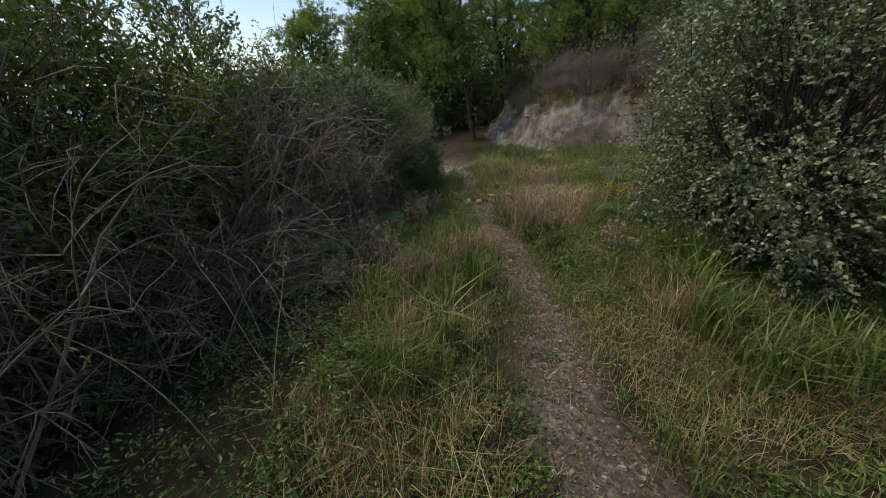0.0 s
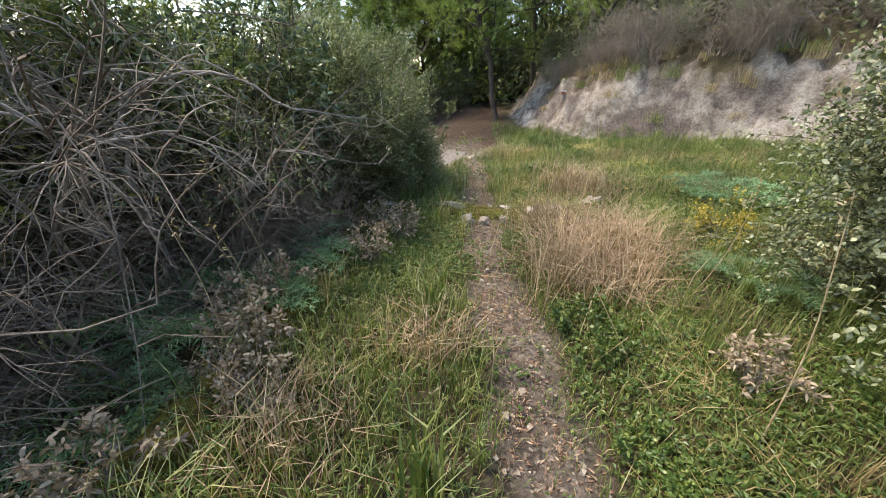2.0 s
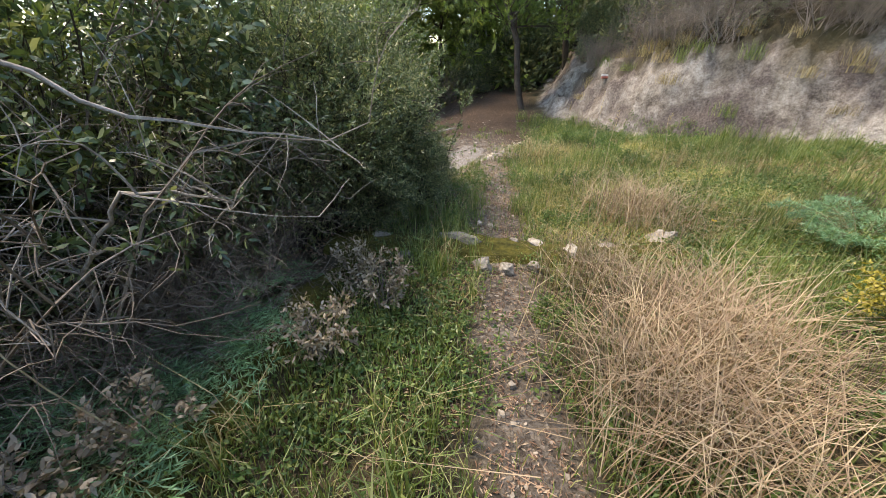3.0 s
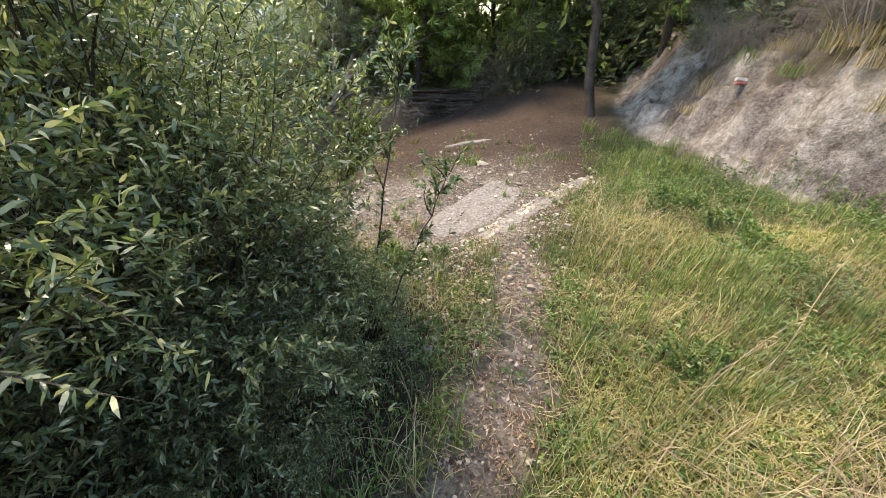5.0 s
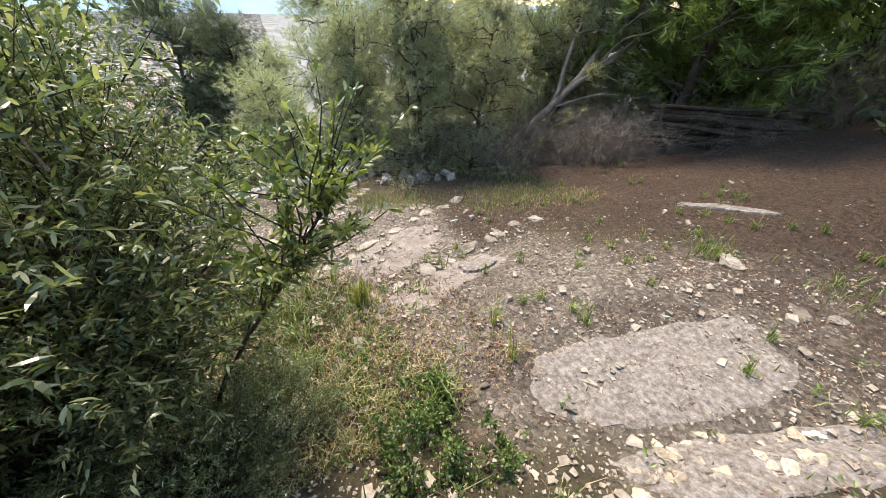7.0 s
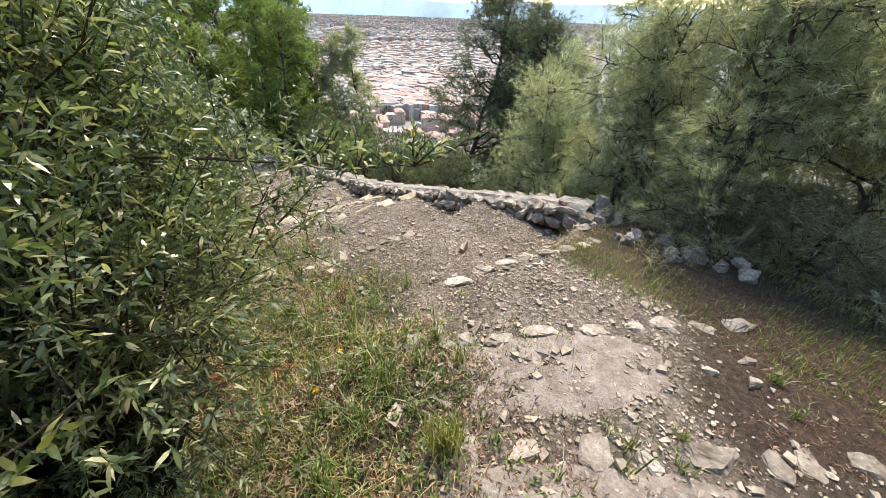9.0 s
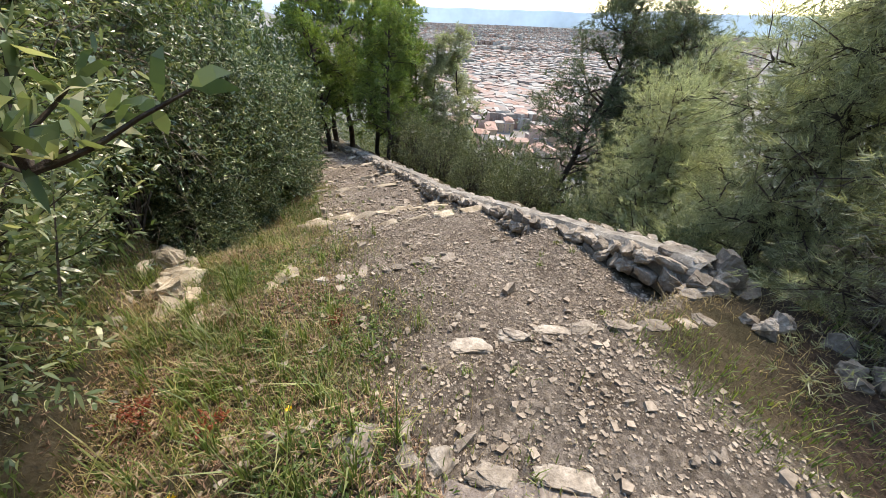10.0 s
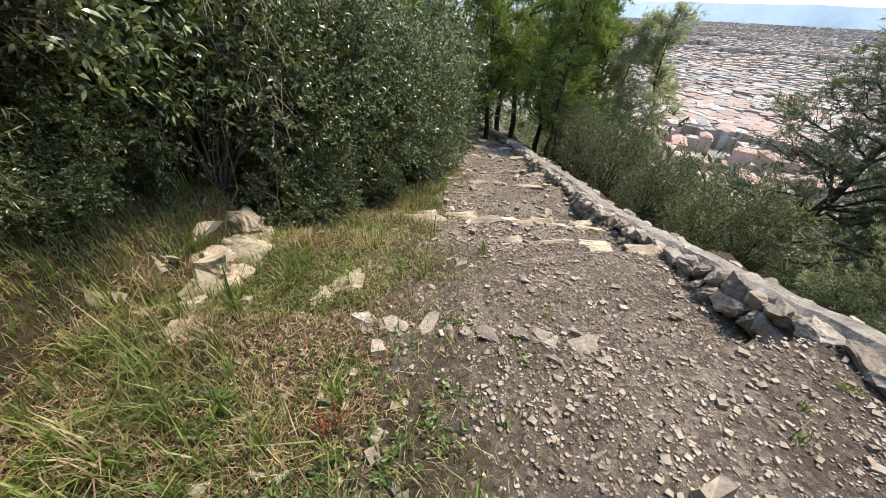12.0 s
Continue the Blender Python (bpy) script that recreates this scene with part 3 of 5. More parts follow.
# loose stones where the wall has fallen
for k in range(16):
    x, y = on_plan(rs.uniform(10.0, 10.6), rs.uniform(-7.0, -5.3))
    w = rs.uniform(0.14, 0.32)
    tagged(place_stone(ROCKS[k % 8], x, y, (w, w * 0.8, w * 1.1), None, 0.15, name="loose_stone"), "loose rough limestone at the broken end of the wall", "stone", "fallen wall stones")

# step edges: (along, fan, first and last place across, widths)
for s0, fan, u0, u1, w0, w1 in ((-6.45, 0.95, 7.0, 8.7, 0.1, 0.3), (-5.68, 0.73, 7.3, 9.3, 0.08, 0.26), (-5.3, 0.24, 8.0, 9.9, 0.1, 0.3), (-3.7, 0.1, 7.3, 8.6, 0.08, 0.2), (-2.05, 0.05, 8.4, 9.9, 0.3, 0.6), (-1.0, 0.05, 7.2, 9.9, 0.3, 0.7), (-0.55, 0.05, 7.4, 9.8, 0.3, 0.7), (1.4, 0.05, 7.4, 9.8, 0.3, 0.7), (2.8, 0.05, 7.4, 9.8, 0.3, 0.7), (4.7, 0.05, 7.4, 9.8, 0.4, 0.8), (6.6, 0.05, 7.5, 9.8, 0.4, 0.8), (8.6, 0.05, 7.5, 9.8, 0.4, 0.8)):
    step = tagged(new("stone_step"), "worn step edge of half-buried pale stones", "step", "steps of the stony path", kind="structure")
    u = u0
    while u < u1:
        w = rs.uniform(w0, w1)
        x, y = on_plan(u + w / 2, s0 - fan * (u - u0) + rs.uniform(-0.03, 0.03))
        thick = rs.uniform(0.07, 0.12) if s0 < -3 else rs.uniform(0.1, 0.16)
        top = float(max(land(x, y), land(x - 0.15 * DOWN.x, y - 0.15 * DOWN.y)))
        kind = ROCKS[rs.integers(8)] if s0 < -3 else CREAM_ROCKS[rs.integers(5)]
        place_stone(kind, x, y, (w * 1.2, rs.uniform(0.14, 0.24), thick), top, 0.42 if s0 < -3 else 0.36, step, wall_turn + 90 - math.degrees(math.atan(fan)) + rs.uniform(-12, 12))
        u += w * rs.uniform(0.95, 1.4)

# old pebbly paving slabs that lie bare at the turn
def slab(x, y, rx, ry, turn, seed, high=0.015, mat=SLAB):
    rng = np.random.default_rng(seed)
    n = 60
    a = np.arange(n) * 2 * np.pi / n
    r = (np.abs(np.cos(a)) ** 3.2 + np.abs(np.sin(a)) ** 3.2) ** (-1 / 3.2) * (1 + 0.05 * np.sin(3 * a + seed) + 0.03 * np.sin(5 * a + 2 * seed) + rng.normal(size=n) * 0.035)
    c, si = math.cos(radians(turn)), math.sin(radians(turn))
    vs, fs = [], []
    for f, dz in ((1.06, -0.05), (1.0, high * 0.2), (0.93, high), (0.6, high * 1.25), (0.3, high * 1.3)):
        px, py = np.cos(a) * r * rx * f, np.sin(a) * r * ry * f
        wx, wy = x + c * px - si * py, y + si * px + c * py
        vs.append(np.stack([wx, wy, land(wx, wy) + dz + 0.003 * fbm(wx, wy, 9.0, 4)], -1))
    vs.append(np.array([[x, y, float(land(x, y)) + high * 1.3]]))
    v = np.concatenate(vs)
    for j in range(4):
        for i in range(n):
            i2 = (i + 1) % n
            fs += [[j * n + i, j * n + i2, (j + 1) * n + i2], [j * n + i, (j + 1) * n + i2, (j + 1) * n + i]]
    fs += [[4 * n + i, 4 * n + (i + 1) % n, 5 * n] for i in range(n)]
    return tagged(new("paving_slab", mesh_of("paving_slab", v, fs, mat)), "worn pebbly slab of old pale paving in the path", "slab", "old paving slabs", kind="structure")


slab(-0.1, 10.45, 0.3, 0.72, -27, 1, 0.006)
slab(0.45, 10.3, 0.15, 0.62, -29, 2, 0.007)
slab(1.02, 11.3, 0.12, 0.66, -27, 6, 0.006)
slab(-2.5, 9.93, 0.32, 0.64, 20, 3, 0.006, DUSTY)
slab(-1.72, 10.4, 0.13, 0.18, 0, 4, 0.03)
slab(-1.68, 10.0, 0.2, 0.72, 10, 5, 0.006, DUSTY)
slab(-0.82, 12.95, 0.42, 0.055, 8, 7, 0.02)

# crumbled edge of the strip of paving that crosses the turn
for k in range(70):
    f = rs.uniform(0, 1)
    x, y = 0.16 + 1.2 * f + rs.normal() * 0.08, 9.8 + 2.3 * f + rs.normal() * 0.08
    w = rs.uniform(0.04, 0.12)
    tagged(place_stone(CREAM_ROCKS[k % 5], x, y, (w, w * 0.8, w * 0.6), None, 0.2, name="edge_stone"), "whitish broken stone along the crumbled paving edge", "stone", "stones of the crumbled edge")

# stones of the cross ledge on the upper path
ledge = tagged(new("stone_ledge"), "mossy ledge of pale boulders across the grassy path", "step", kind="structure")
lx = np.linspace(-0.9, 2.1, 40)
lp = [(-0.3, -0.1), (-0.17, 0.05), (0.0, 0.075), (0.16, 0.055), (0.26, -0.08)]
lv = np.array([[(x, 6.28 + 0.06 * math.sin(x * 2) + dy + 0.04 * noise.noise((x * 3, k, 0)), float(land(x, 6.28 + dy)) + dz + 0.03 * noise.noise((x * 4, k, 3))) for k, (dy, dz) in enumerate(lp)] for x in lx]).reshape(-1, 3)
li = np.arange(39)[:, None] * 5 + np.arange(4)
part("moss_bed", mesh_of("moss_bed", lv, np.stack([li, li + 1, li + 6, li + 5], -1).reshape(-1, 4), MOSS), ledge, "olive-brown moss")
for x, y, a, b, h, tn in ((0.2, 6.33, 0.62, 0.34, 0.2, 18), (0.72, 6.45, 0.12, 0.1, 0.1, 0), (0.92, 6.44, 0.18, 0.3, 0.14, 5), (1.2, 6.32, 0.14, 0.34, 0.12, -15), (1.5, 6.36, 0.36, 0.22, 0.14, -12), (0.45, 5.98, 0.2, 0.16, 0.16, 30), (0.64, 5.95, 0.16, 0.1, 0.12, 0), (0.86, 6.02, 0.12, 0.1, 0.1, 0), (-0.5, 6.3, 0.3, 0.24, 0.2, 20), (-0.2, 6.05, 0.2, 0.16, 0.12, 0), (2.0, 6.5, 0.34, 0.26, 0.22, 10)):
    place_stone(ROCKS[rs.integers(8)], x, y, (a, b, h * 1.1), float(land(x, y)) + 0.05, 0.3, ledge, tn, tilt=6)

# mossy stone edging of the terrace
edging = tagged(new("terrace_edging"), "old mossy stone edging of the terrace above the bank", "wall", kind="structure")
ey = np.linspace(2.9, 6.3, 80)
ex = np.interp(ey, [0.6, 2.5, 5.4, 6.3], [-1.1, -0.95, -0.72, -0.45])
ep = [(-0.34, -0.6), (-0.2, -0.02), (-0.08, 0.06), (0.1, 0.06), (0.22, -0.06)]
ev = np.array([[(a + dx + 0.05 * noise.noise((b * 2.7, k, 1)), b, dz + float(land(a + 0.2, b)) + 0.04 * noise.noise((b * 3, k, 5))) for k, (dx, dz) in enumerate(ep)] for a, b in zip(ex, ey)]).reshape(-1, 3)
ei = np.arange(79)[:, None] * 5 + np.arange(4)
part("moss_bed", mesh_of("moss_bed", ev, np.stack([ei, ei + 5, ei + 6, ei + 1], -1).reshape(-1, 4), MOSS), edging, "yellow-green moss on mortar")
for b in np.arange(3.0, 6.2, 0.27):
    a = float(np.interp(b, ey, ex)) - 0.08
    place_stone(ROCKS[rs.integers(8)], a + rs.uniform(-0.05, 0.05), b + rs.uniform(-0.06, 0.06), (rs.uniform(0.14, 0.3), rs.uniform(0.14, 0.26), 0.14), float(land(a + 0.25, b)) - 0.03, 0.2, edging)

# rocks of the bank beside the steps: an uneven rough face, two or three stones high
for s0 in np.arange(-5.6, -1.4, 0.2):
    line = float(np.interp(s0, [-5.6, -4.3, -3.7, -3.0, -2.4, -1.4], [5.5, 5.66, 5.82, 6.1, 6.02, 6.2]))
    for course in range(3):
        if rs.uniform() < (0.15, 0.3, 0.45)[course]:
            continue
        w = rs.uniform(0.26, 0.5)
        x, y = on_plan(line - 0.06 - 0.16 * course + rs.uniform(-0.05, 0.05), s0 + rs.uniform(-0.08, 0.08))
        fx, fy = on_plan(line + 0.15, s0)
        tagged(place_stone(CREAM_ROCKS[rs.integers(5)], x, y, (w * 1.25, w * 0.9, w * 0.95), float(land(fx, fy)) - 0.02 + 0.15 * course, 0.2, name="bank_rock", tilt=25), "pale cream limestone set in the overgrown bank", "rock", "rocks in the bank")
for u, s0, w in ((7.05, -2.9, 0.42), (6.55, -3.5, 0.25), (6.9, -3.1, 0.22), (6.4, -3.9, 0.2)):
    x, y = on_plan(u, s0)
    tagged(place_stone(CREAM_ROCKS[rs.integers(5)], x, y, (w * 1.2, w, w * 0.5), None, 0.25, name="verge_rock"), "flat pale stone lying in the grassy verge", "rock", "rocks in the verge")

# single stones strewn over the steps
for k in range(190):
    s0 = rs.uniform(-7.5, 1.5)
    u = rs.uniform(7.0, 9.9 if s0 > -5.3 else 9.0)
    x, y = on_plan(u, s0)
    w = rs.uniform(0.045, 0.11) * (1.5 if rs.uniform() < 0.12 else 1)
    tagged(place_stone(SMALL_ROCKS[k % 6], x, y, (w, w * rs.uniform(0.6, 1), w * 0.8), None, 0.1, name="path_stone"), "small angular limestone lying loose on the path", "stone", "stones on the steps")
for k in range(60):
    x, y = rs.uniform(-2.4, 0.6), rs.uniform(8.9, 12.5)
    w = rs.uniform(0.04, 0.1)
    tagged(place_stone(SMALL_ROCKS[k % 6], x, y, (w, w * rs.uniform(0.6, 1), w * 0.7), None, 0.1, name="path_stone"), "small angular limestone lying loose on the path", "stone", "stones at the turn")

for k in range(26):
    x, y = rs.uniform(-3.2, 1.2), rs.uniform(11.3, 14.5)
    w = rs.uniform(0.03, 0.09)
    tagged(place_stone(SMALL_ROCKS[k % 6], x, y, (w, w * rs.uniform(0.6, 1), w * 0.7), None, 0.2, name="path_stone"), "pale stone lying in the reddish pine litter", "stone", "stones in the litter")
for k, (x, y, w) in enumerate([(0.2, 11.55, 0.24), (0.35, 11.7, 0.16), (-0.3, 11.85, 0.3)]):
    tagged(place_stone(ROCKS[k], x, y, (w, w * 0.6, w * 0.4), None, 0.2, name="ledge_stone"), "flat pale stone edging the litter at the turn", "stone", "flat stones at the turn")

# ---- gravel ----


def patch_noise(x, y, f, seed, lo=-0.1, hi=0.35):
    return smooth(lo, hi, fbm(x, y, f, 3, seed))


def gravel(name, count, box, keep, size, seed, label):
    rng = np.random.default_rng(seed)
    x, y = rng.uniform(box[0], box[1], count), rng.uniform(box[2], box[3], count)
    ok = rng.uniform(0, 1, count) < keep(x, y)
    x, y = x[ok], y[ok]
    n = len(x)
    cube = np.array([[a, b, c] for c in (-1, 1) for b in (-1, 1) for a in (-1, 1)], float)
    w = size * np.exp(rng.normal(size=(n, 1, 1)) * 0.58)
    v = cube[None] * (0.5 + 0.24 * rng.uniform(-1, 1, (n, 8, 3))) * w * np.stack([rng.uniform(0.7, 1.3, n), rng.uniform(0.6, 1.1, n), rng.uniform(0.6, 1.0, n)], -1)[:, None]
    a = rng.uniform(0, 6.28, n)
    c, s_ = np.cos(a)[:, None], np.sin(a)[:, None]
    v = np.stack([v[..., 0] * c - v[..., 1] * s_, v[..., 0] * s_ + v[..., 1] * c, v[..., 2] + 0.25 * v[..., 0] * rng.uniform(-1, 1, (n, 1))], -1)
    v += np.stack([x, y, land(x, y) + w[:, 0, 0] * 0.12], -1)[:, None]
    q = np.array([[0, 2, 3, 1], [4, 5, 7, 6], [0, 1, 5, 4], [2, 6, 7, 3], [0, 4, 6, 2], [1, 3, 7, 5]])
    f = (np.arange(n)[:, None, None] * 8 + q[None]).reshape(-1, 4)
    return tagged(new(name, mesh_of(name, v.reshape(-1, 3), f, PEBBLE)), label, "gravel", kind="stuff")


def bare(x, y):
    return np.clip(masks(x, y)[0], 0, 1) ** 2


gravel("gravel", 270000, (-7.5, 1.2, 3.5, 14.2), lambda x, y: bare(x, y) * (0.5 + 0.5 * patch_noise(x, y, 2.3, 11.0, -0.35, 0.3)) * ((y > 9.0) | (x < -1.4)) * (1 - 0.6 * smooth(-2.6, -1.6, x)) * (1 - smooth(11.2, 13.6, y)), 0.0076, 1, "grey limestone gravel spread over the stepped path")
gravel("turn_stones", 12000, (-4.5, 1.4, 10.4, 13.6), lambda x, y: 0.4 * (1 - bare(x, y)) * (1 - masks(x, y)[2]) * (x * SIDE.x + y * SIDE.y < 9.2), 0.010, 5, "loose stones in the soil at the edge of the pine litter")
gravel("trail_gravel", 3500, (0.1, 1.3, 0.3, 9.5), bare, 0.008, 2, "fine gravel and chips on the narrow trail")
gravel("soil_stones", 15000, (-1.4, 1.5, 7.8, 10.6), lambda x, y: 0.6 * (1 - bare(x, y)) * (x < 0.9 + 0.25 * (y - 9)), 0.008, 6, "small stones in the brown soil before the turn")
gravel("far_gravel", 11000, (-15, -5, -4, 7), lambda x, y: bare(x, y), 0.024, 3, "coarse gravel on the lower steps")
gravel("verge_stones", 5000, (-5.5, -1.2, 4.5, 9.8), lambda x, y: 0.5 * (x * SIDE.x + y * SIDE.y > 5.9) * (1 - bare(x, y)), 0.016, 4, "scattered stones in the grassy verge of the steps")

# ---- grasses ----


def meadow(name, count, box, keep, height, width, mat, seed, label, lean=0.5, curl=0.5, tuft=1, category="grass"):
    """Blades scattered over a piece of ground, single or in tufts."""
    rng = np.random.default_rng(seed)
    x, y = rng.uniform(box[0], box[1], count), rng.uniform(box[2], box[3], count)
    ok = rng.uniform(0, 1, count) < keep(x, y)
    x, y = np.repeat(x[ok], tuft), np.repeat(y[ok], tuft)
    n = len(x)
    x, y = x + rng.normal(size=n) * 0.018 * (tuft > 1), y + rng.normal(size=n) * 0.018 * (tuft > 1)
    a = rng.uniform(0, 6.28, n)
    ln = np.stack([np.cos(a), np.sin(a), 0 * a], -1) * rng.uniform(0.1, 1, (n, 1)) * lean
    h = height * np.exp(rng.normal(size=n) * 0.35)
    at = np.stack([x, y, land(x, y) - 0.01], -1)
    return tagged(new(name, mesh_of(name, *blade_arrays(at, ln, h, width * rng.uniform(0.6, 1.3, n), rng, curl), mat)), label, category, kind="stuff")


def terrace(x, y):
    s_, u = x * DOWN.x + y * DOWN.y, x * SIDE.x + y * SIDE.y
    on = (x > -1.0 + 0.07 * y) * (x < toe(y) + 0.1) * (y < 11.5 + 2.2 * (x > 1.25 - 0.1 * (y - 11.5))) * ((u < 6.4) | (x > 0.2))
    paved = (np.abs(x - 0.4) < 0.6) & (np.abs(y - 10.15) < 0.62)
    thin = smooth(8.0, 8.6, y) * (1 - smooth(0.2, 0.9, x - 0.35 * (y - 9.5)))
    return on * (1 - 0.93 * masks(x, y)[0]) * (1 - 0.9 * paved) * (1 - 0.78 * thin)


def verge(x, y):
    s_, u = x * DOWN.x + y * DOWN.y, x * SIDE.x + y * SIDE.y
    return (u > 4.7) * (1 - smooth(7.2, 8.7, u + 0.6 * fbm(x, y, 1.7, 3, 5.0))) * (s_ > -8.2) * (1 - 0.9 * masks(x, y)[0])


TB = (-1.2, 6.2, -0.6, 13.4)
meadow("short_grass", 330000, TB, lambda x, y: terrace(x, y) * (0.35 + 0.65 * patch_noise(x, y, 1.5, 1.0)), 0.085, 0.006, GRASS_GREEN, 21, "short green grass on the terrace", 0.7)
meadow("straw", 150000, TB, lambda x, y: terrace(x, y) * (0.1 + 0.9 * patch_noise(x, y, 1.1, 5.0)), 0.085, 0.004, GRASS_DRY, 22, "dry straw matted among the green grass", 2.2, 1.0)
meadow("long_grass", 6400, TB, lambda x, y: terrace(x, y) * patch_noise(x, y, 1.3, 8.0, 0.1, 0.4), 0.22, 0.005, GRASS_GREEN, 23, "long arching green grass in tufts", 0.7, 0.9, 14)
meadow("tall_straw", 520, TB, lambda x, y: terrace(x, y) * patch_noise(x, y, 0.9, 3.0, 0.05, 0.4), 0.3, 0.004, GRASS_DRY, 24, "tall dry grass stalks leaning over", 0.7, 0.9, 16)
# yellow-green grass whose extra brightness stands in for sun on the meadow
meadow("sun_bright_yellow_grass", 52000, (1.0, 3.6, 5.8, 10.2), lambda x, y: terrace(x, y) * (0.25 + 0.75 * patch_noise(x, y, 1.3, 7.0, -0.3, 0.3)), 0.075, 0.006, leaf_material("sun_bright_yellow_grass", [(0.0, (0.2, 0.22, 0.06)), (0.6, (0.4, 0.37, 0.13)), (1.0, (0.6, 0.52, 0.27))], 0.55, 0.4), 40, "yellow-green grass below the cliff, coloured brighter to look sunlit", 1.2, 1.0)
VB = (-9.5, -0.6, -1.5, 10.0)
meadow("verge_grass", 330000, VB, lambda x, y: verge(x, y) * (0.25 + 0.75 * patch_noise(x, y, 1.6, 2.0, -0.4, 0.25)), 0.075, 0.006, GRASS_GREEN, 25, "short green grass on the verge of the steps", 0.7)
meadow("verge_straw", 330000, VB, lambda x, y: verge(x, y) * (0.35 + 0.65 * patch_noise(x, y, 1.2, 6.0, -0.5, 0.3)), 0.07, 0.004, GRASS_DRY, 26, "dry straw on the verge of the steps", 1.5, 1.0)
meadow("verge_tufts", 2300, VB, lambda x, y: verge(x, y) * patch_noise(x, y, 1.3, 9.0), 0.2, 0.008, GRASS_GREEN, 27, "green grass tufts on the verge of the steps", 0.8, 0.9, 18)


def clump(x, y, n, height, width, mat, seed, label, name="grass_tuft", lean=0.6, spread=0.05, group="grass tufts"):
    rng = np.random.default_rng(seed)
    a = rng.uniform(0, 6.28, n)
    ln = np.stack([np.cos(a), np.sin(a), 0 * a], -1) * rng.uniform(0.1, 1, (n, 1)) * lean
    at = np.stack([rng.normal(size=n) * spread, rng.normal(size=n) * spread, 0 * a - 0.02], -1)
    ob = tagged(new(name, mesh_of(name, *blade_arrays(at, ln, height * rng.uniform(0.5, 1.15, n), np.full(n, width), rng, 0.7), mat)), label, "grass", group)
    return stand(ob, x, y, 0, 1, 0)


RB = (-6.5, -2.0, 9.0, 13.5)


def right_verge(x, y):
    s_, u = x * DOWN.x + y * DOWN.y, x * SIDE.x + y * SIDE.y
    return (u > 9.0) * (u < 11.5) * (s_ < -5.3) * (y < 12.8)


meadow("shade_grass", 26000, RB, lambda x, y: right_verge(x, y) * patch_noise(x, y, 1.4, 3.0, -0.3, 0.4), 0.06, 0.006, GRASS_GREEN, 28, "thin green grass at the shady edge under the pines", 0.9)
meadow("shade_straw", 30000, RB, lambda x, y: right_verge(x, y) * patch_noise(x, y, 1.1, 7.0, -0.4, 0.4), 0.06, 0.004, GRASS_DRY, 29, "dry straw at the shady edge under the pines", 1.8, 1.0)
meadow("turn_tufts", 160, (-2.8, 1.4, 9.0, 14.0), lambda x, y: patch_noise(x, y, 1.2, 5.0, 0.0, 0.4), 0.09, 0.007, GRASS_GREEN, 36, "small green tufts in the gravel at the turn", 0.9, 0.9, 22)
meadow("stair_tufts", 330, (-9, -2.5, 2, 10.0), lambda x, y: bare(x, y) * patch_noise(x, y, 1.5, 2.0, 0.0, 0.4), 0.06, 0.006, GRASS_GREEN, 37, "small green tufts between the stones of the steps", 0.9, 0.9, 22)
clump(-1.76, 9.28, 130, 0.3, 0.006, leaf_material("yellow_tuft", [(0.0, (0.16, 0.2, 0.04)), (1.0, (0.42, 0.4, 0.14))]), 1, "upright yellow-green grass tuft beside the step", lean=0.25, spread=0.045)
clump(-2.2, 8.85, 120, 0.22, 0.007, GRASS_GREEN, 2, "bright green low grass tuft on the verge")
clump(0.3, 3.0, 60, 0.5, 0.014, GRASS_GREEN, 3, "broad-leaved green tuft beside the trail", lean=0.35)
clump(0.2, 4.1, 70, 0.42, 0.013, GRASS_GREEN, 4, "broad-leaved green tuft beside the trail", lean=0.4)
clump(2.0, 2.6, 150, 0.5, 0.014, GRASS_GREEN, 5, "large arching green tuft under the shrub", lean=0.9, spread=0.1)
clump(1.9, 1.6, 150, 0.45, 0.012, GRASS_GREEN, 6, "large arching green tuft under the shrub", lean=0.9, spread=0.1)
clump(1.75, 5.25, 1100, 0.5, 0.005, WIRY, 7, "tan dry grass mound beside the trail", lean=1.7, spread=0.26)
clump(1.45, 4.7, 1100, 0.5, 0.005, WIRY, 8, "tan dry grass mound beside the trail", lean=1.7, spread=0.26)
clump(1.95, 7.0, 700, 0.5, 0.005, WIRY, 9, "tan dry grass mound beside the trail", lean=1.7, spread=0.26)
clump(1.3, 9.6, 420, 0.4, 0.005, GRASS_DRY, 10, "tan dry grass mound at the turn", lean=1.1, spread=0.25)
clump(-0.3, 1.7, 240, 0.5, 0.006, GRASS_GREEN, 21, "thin arching green grass tuft beside the trail", lean=1.0, spread=0.1)
clump(1.95, 2.1, 160, 0.45, 0.011, GRASS_GREEN, 22, "large arching green tuft under the shrub", lean=1.0, spread=0.12)
clump(2.3, 1.6, 160, 0.45, 0.011, GRASS_GREEN, 23, "large arching green tuft under the shrub", lean=1.0, spread=0.12)
clump(-0.6, 2.7, 200, 0.42, 0.006, GRASS_GREEN, 24, "thin arching green grass tuft beside the trail", lean=1.0, spread=0.1)
clump(0.0, 2.1, 46, 0.55, 0.017, GRASS_GREEN, 12, "broad-leaved blue-green tuft beside the trail", lean=0.9)
clump(2.45, 2.95, 150, 0.5, 0.013, GRASS_GREEN, 13, "large arching green tuft under the shrub", lean=1.0, spread=0.1)
clump(1.75, 2.3, 260, 0.42, 0.005, GRASS_DRY, 14, "pale arching grass tuft beside the trail", lean=1.0, spread=0.09)
clump(1.3, 5.9, 500, 0.42, 0.005, WIRY, 15, "tan dry grass mound beside the trail", lean=1.0, spread=0.2)
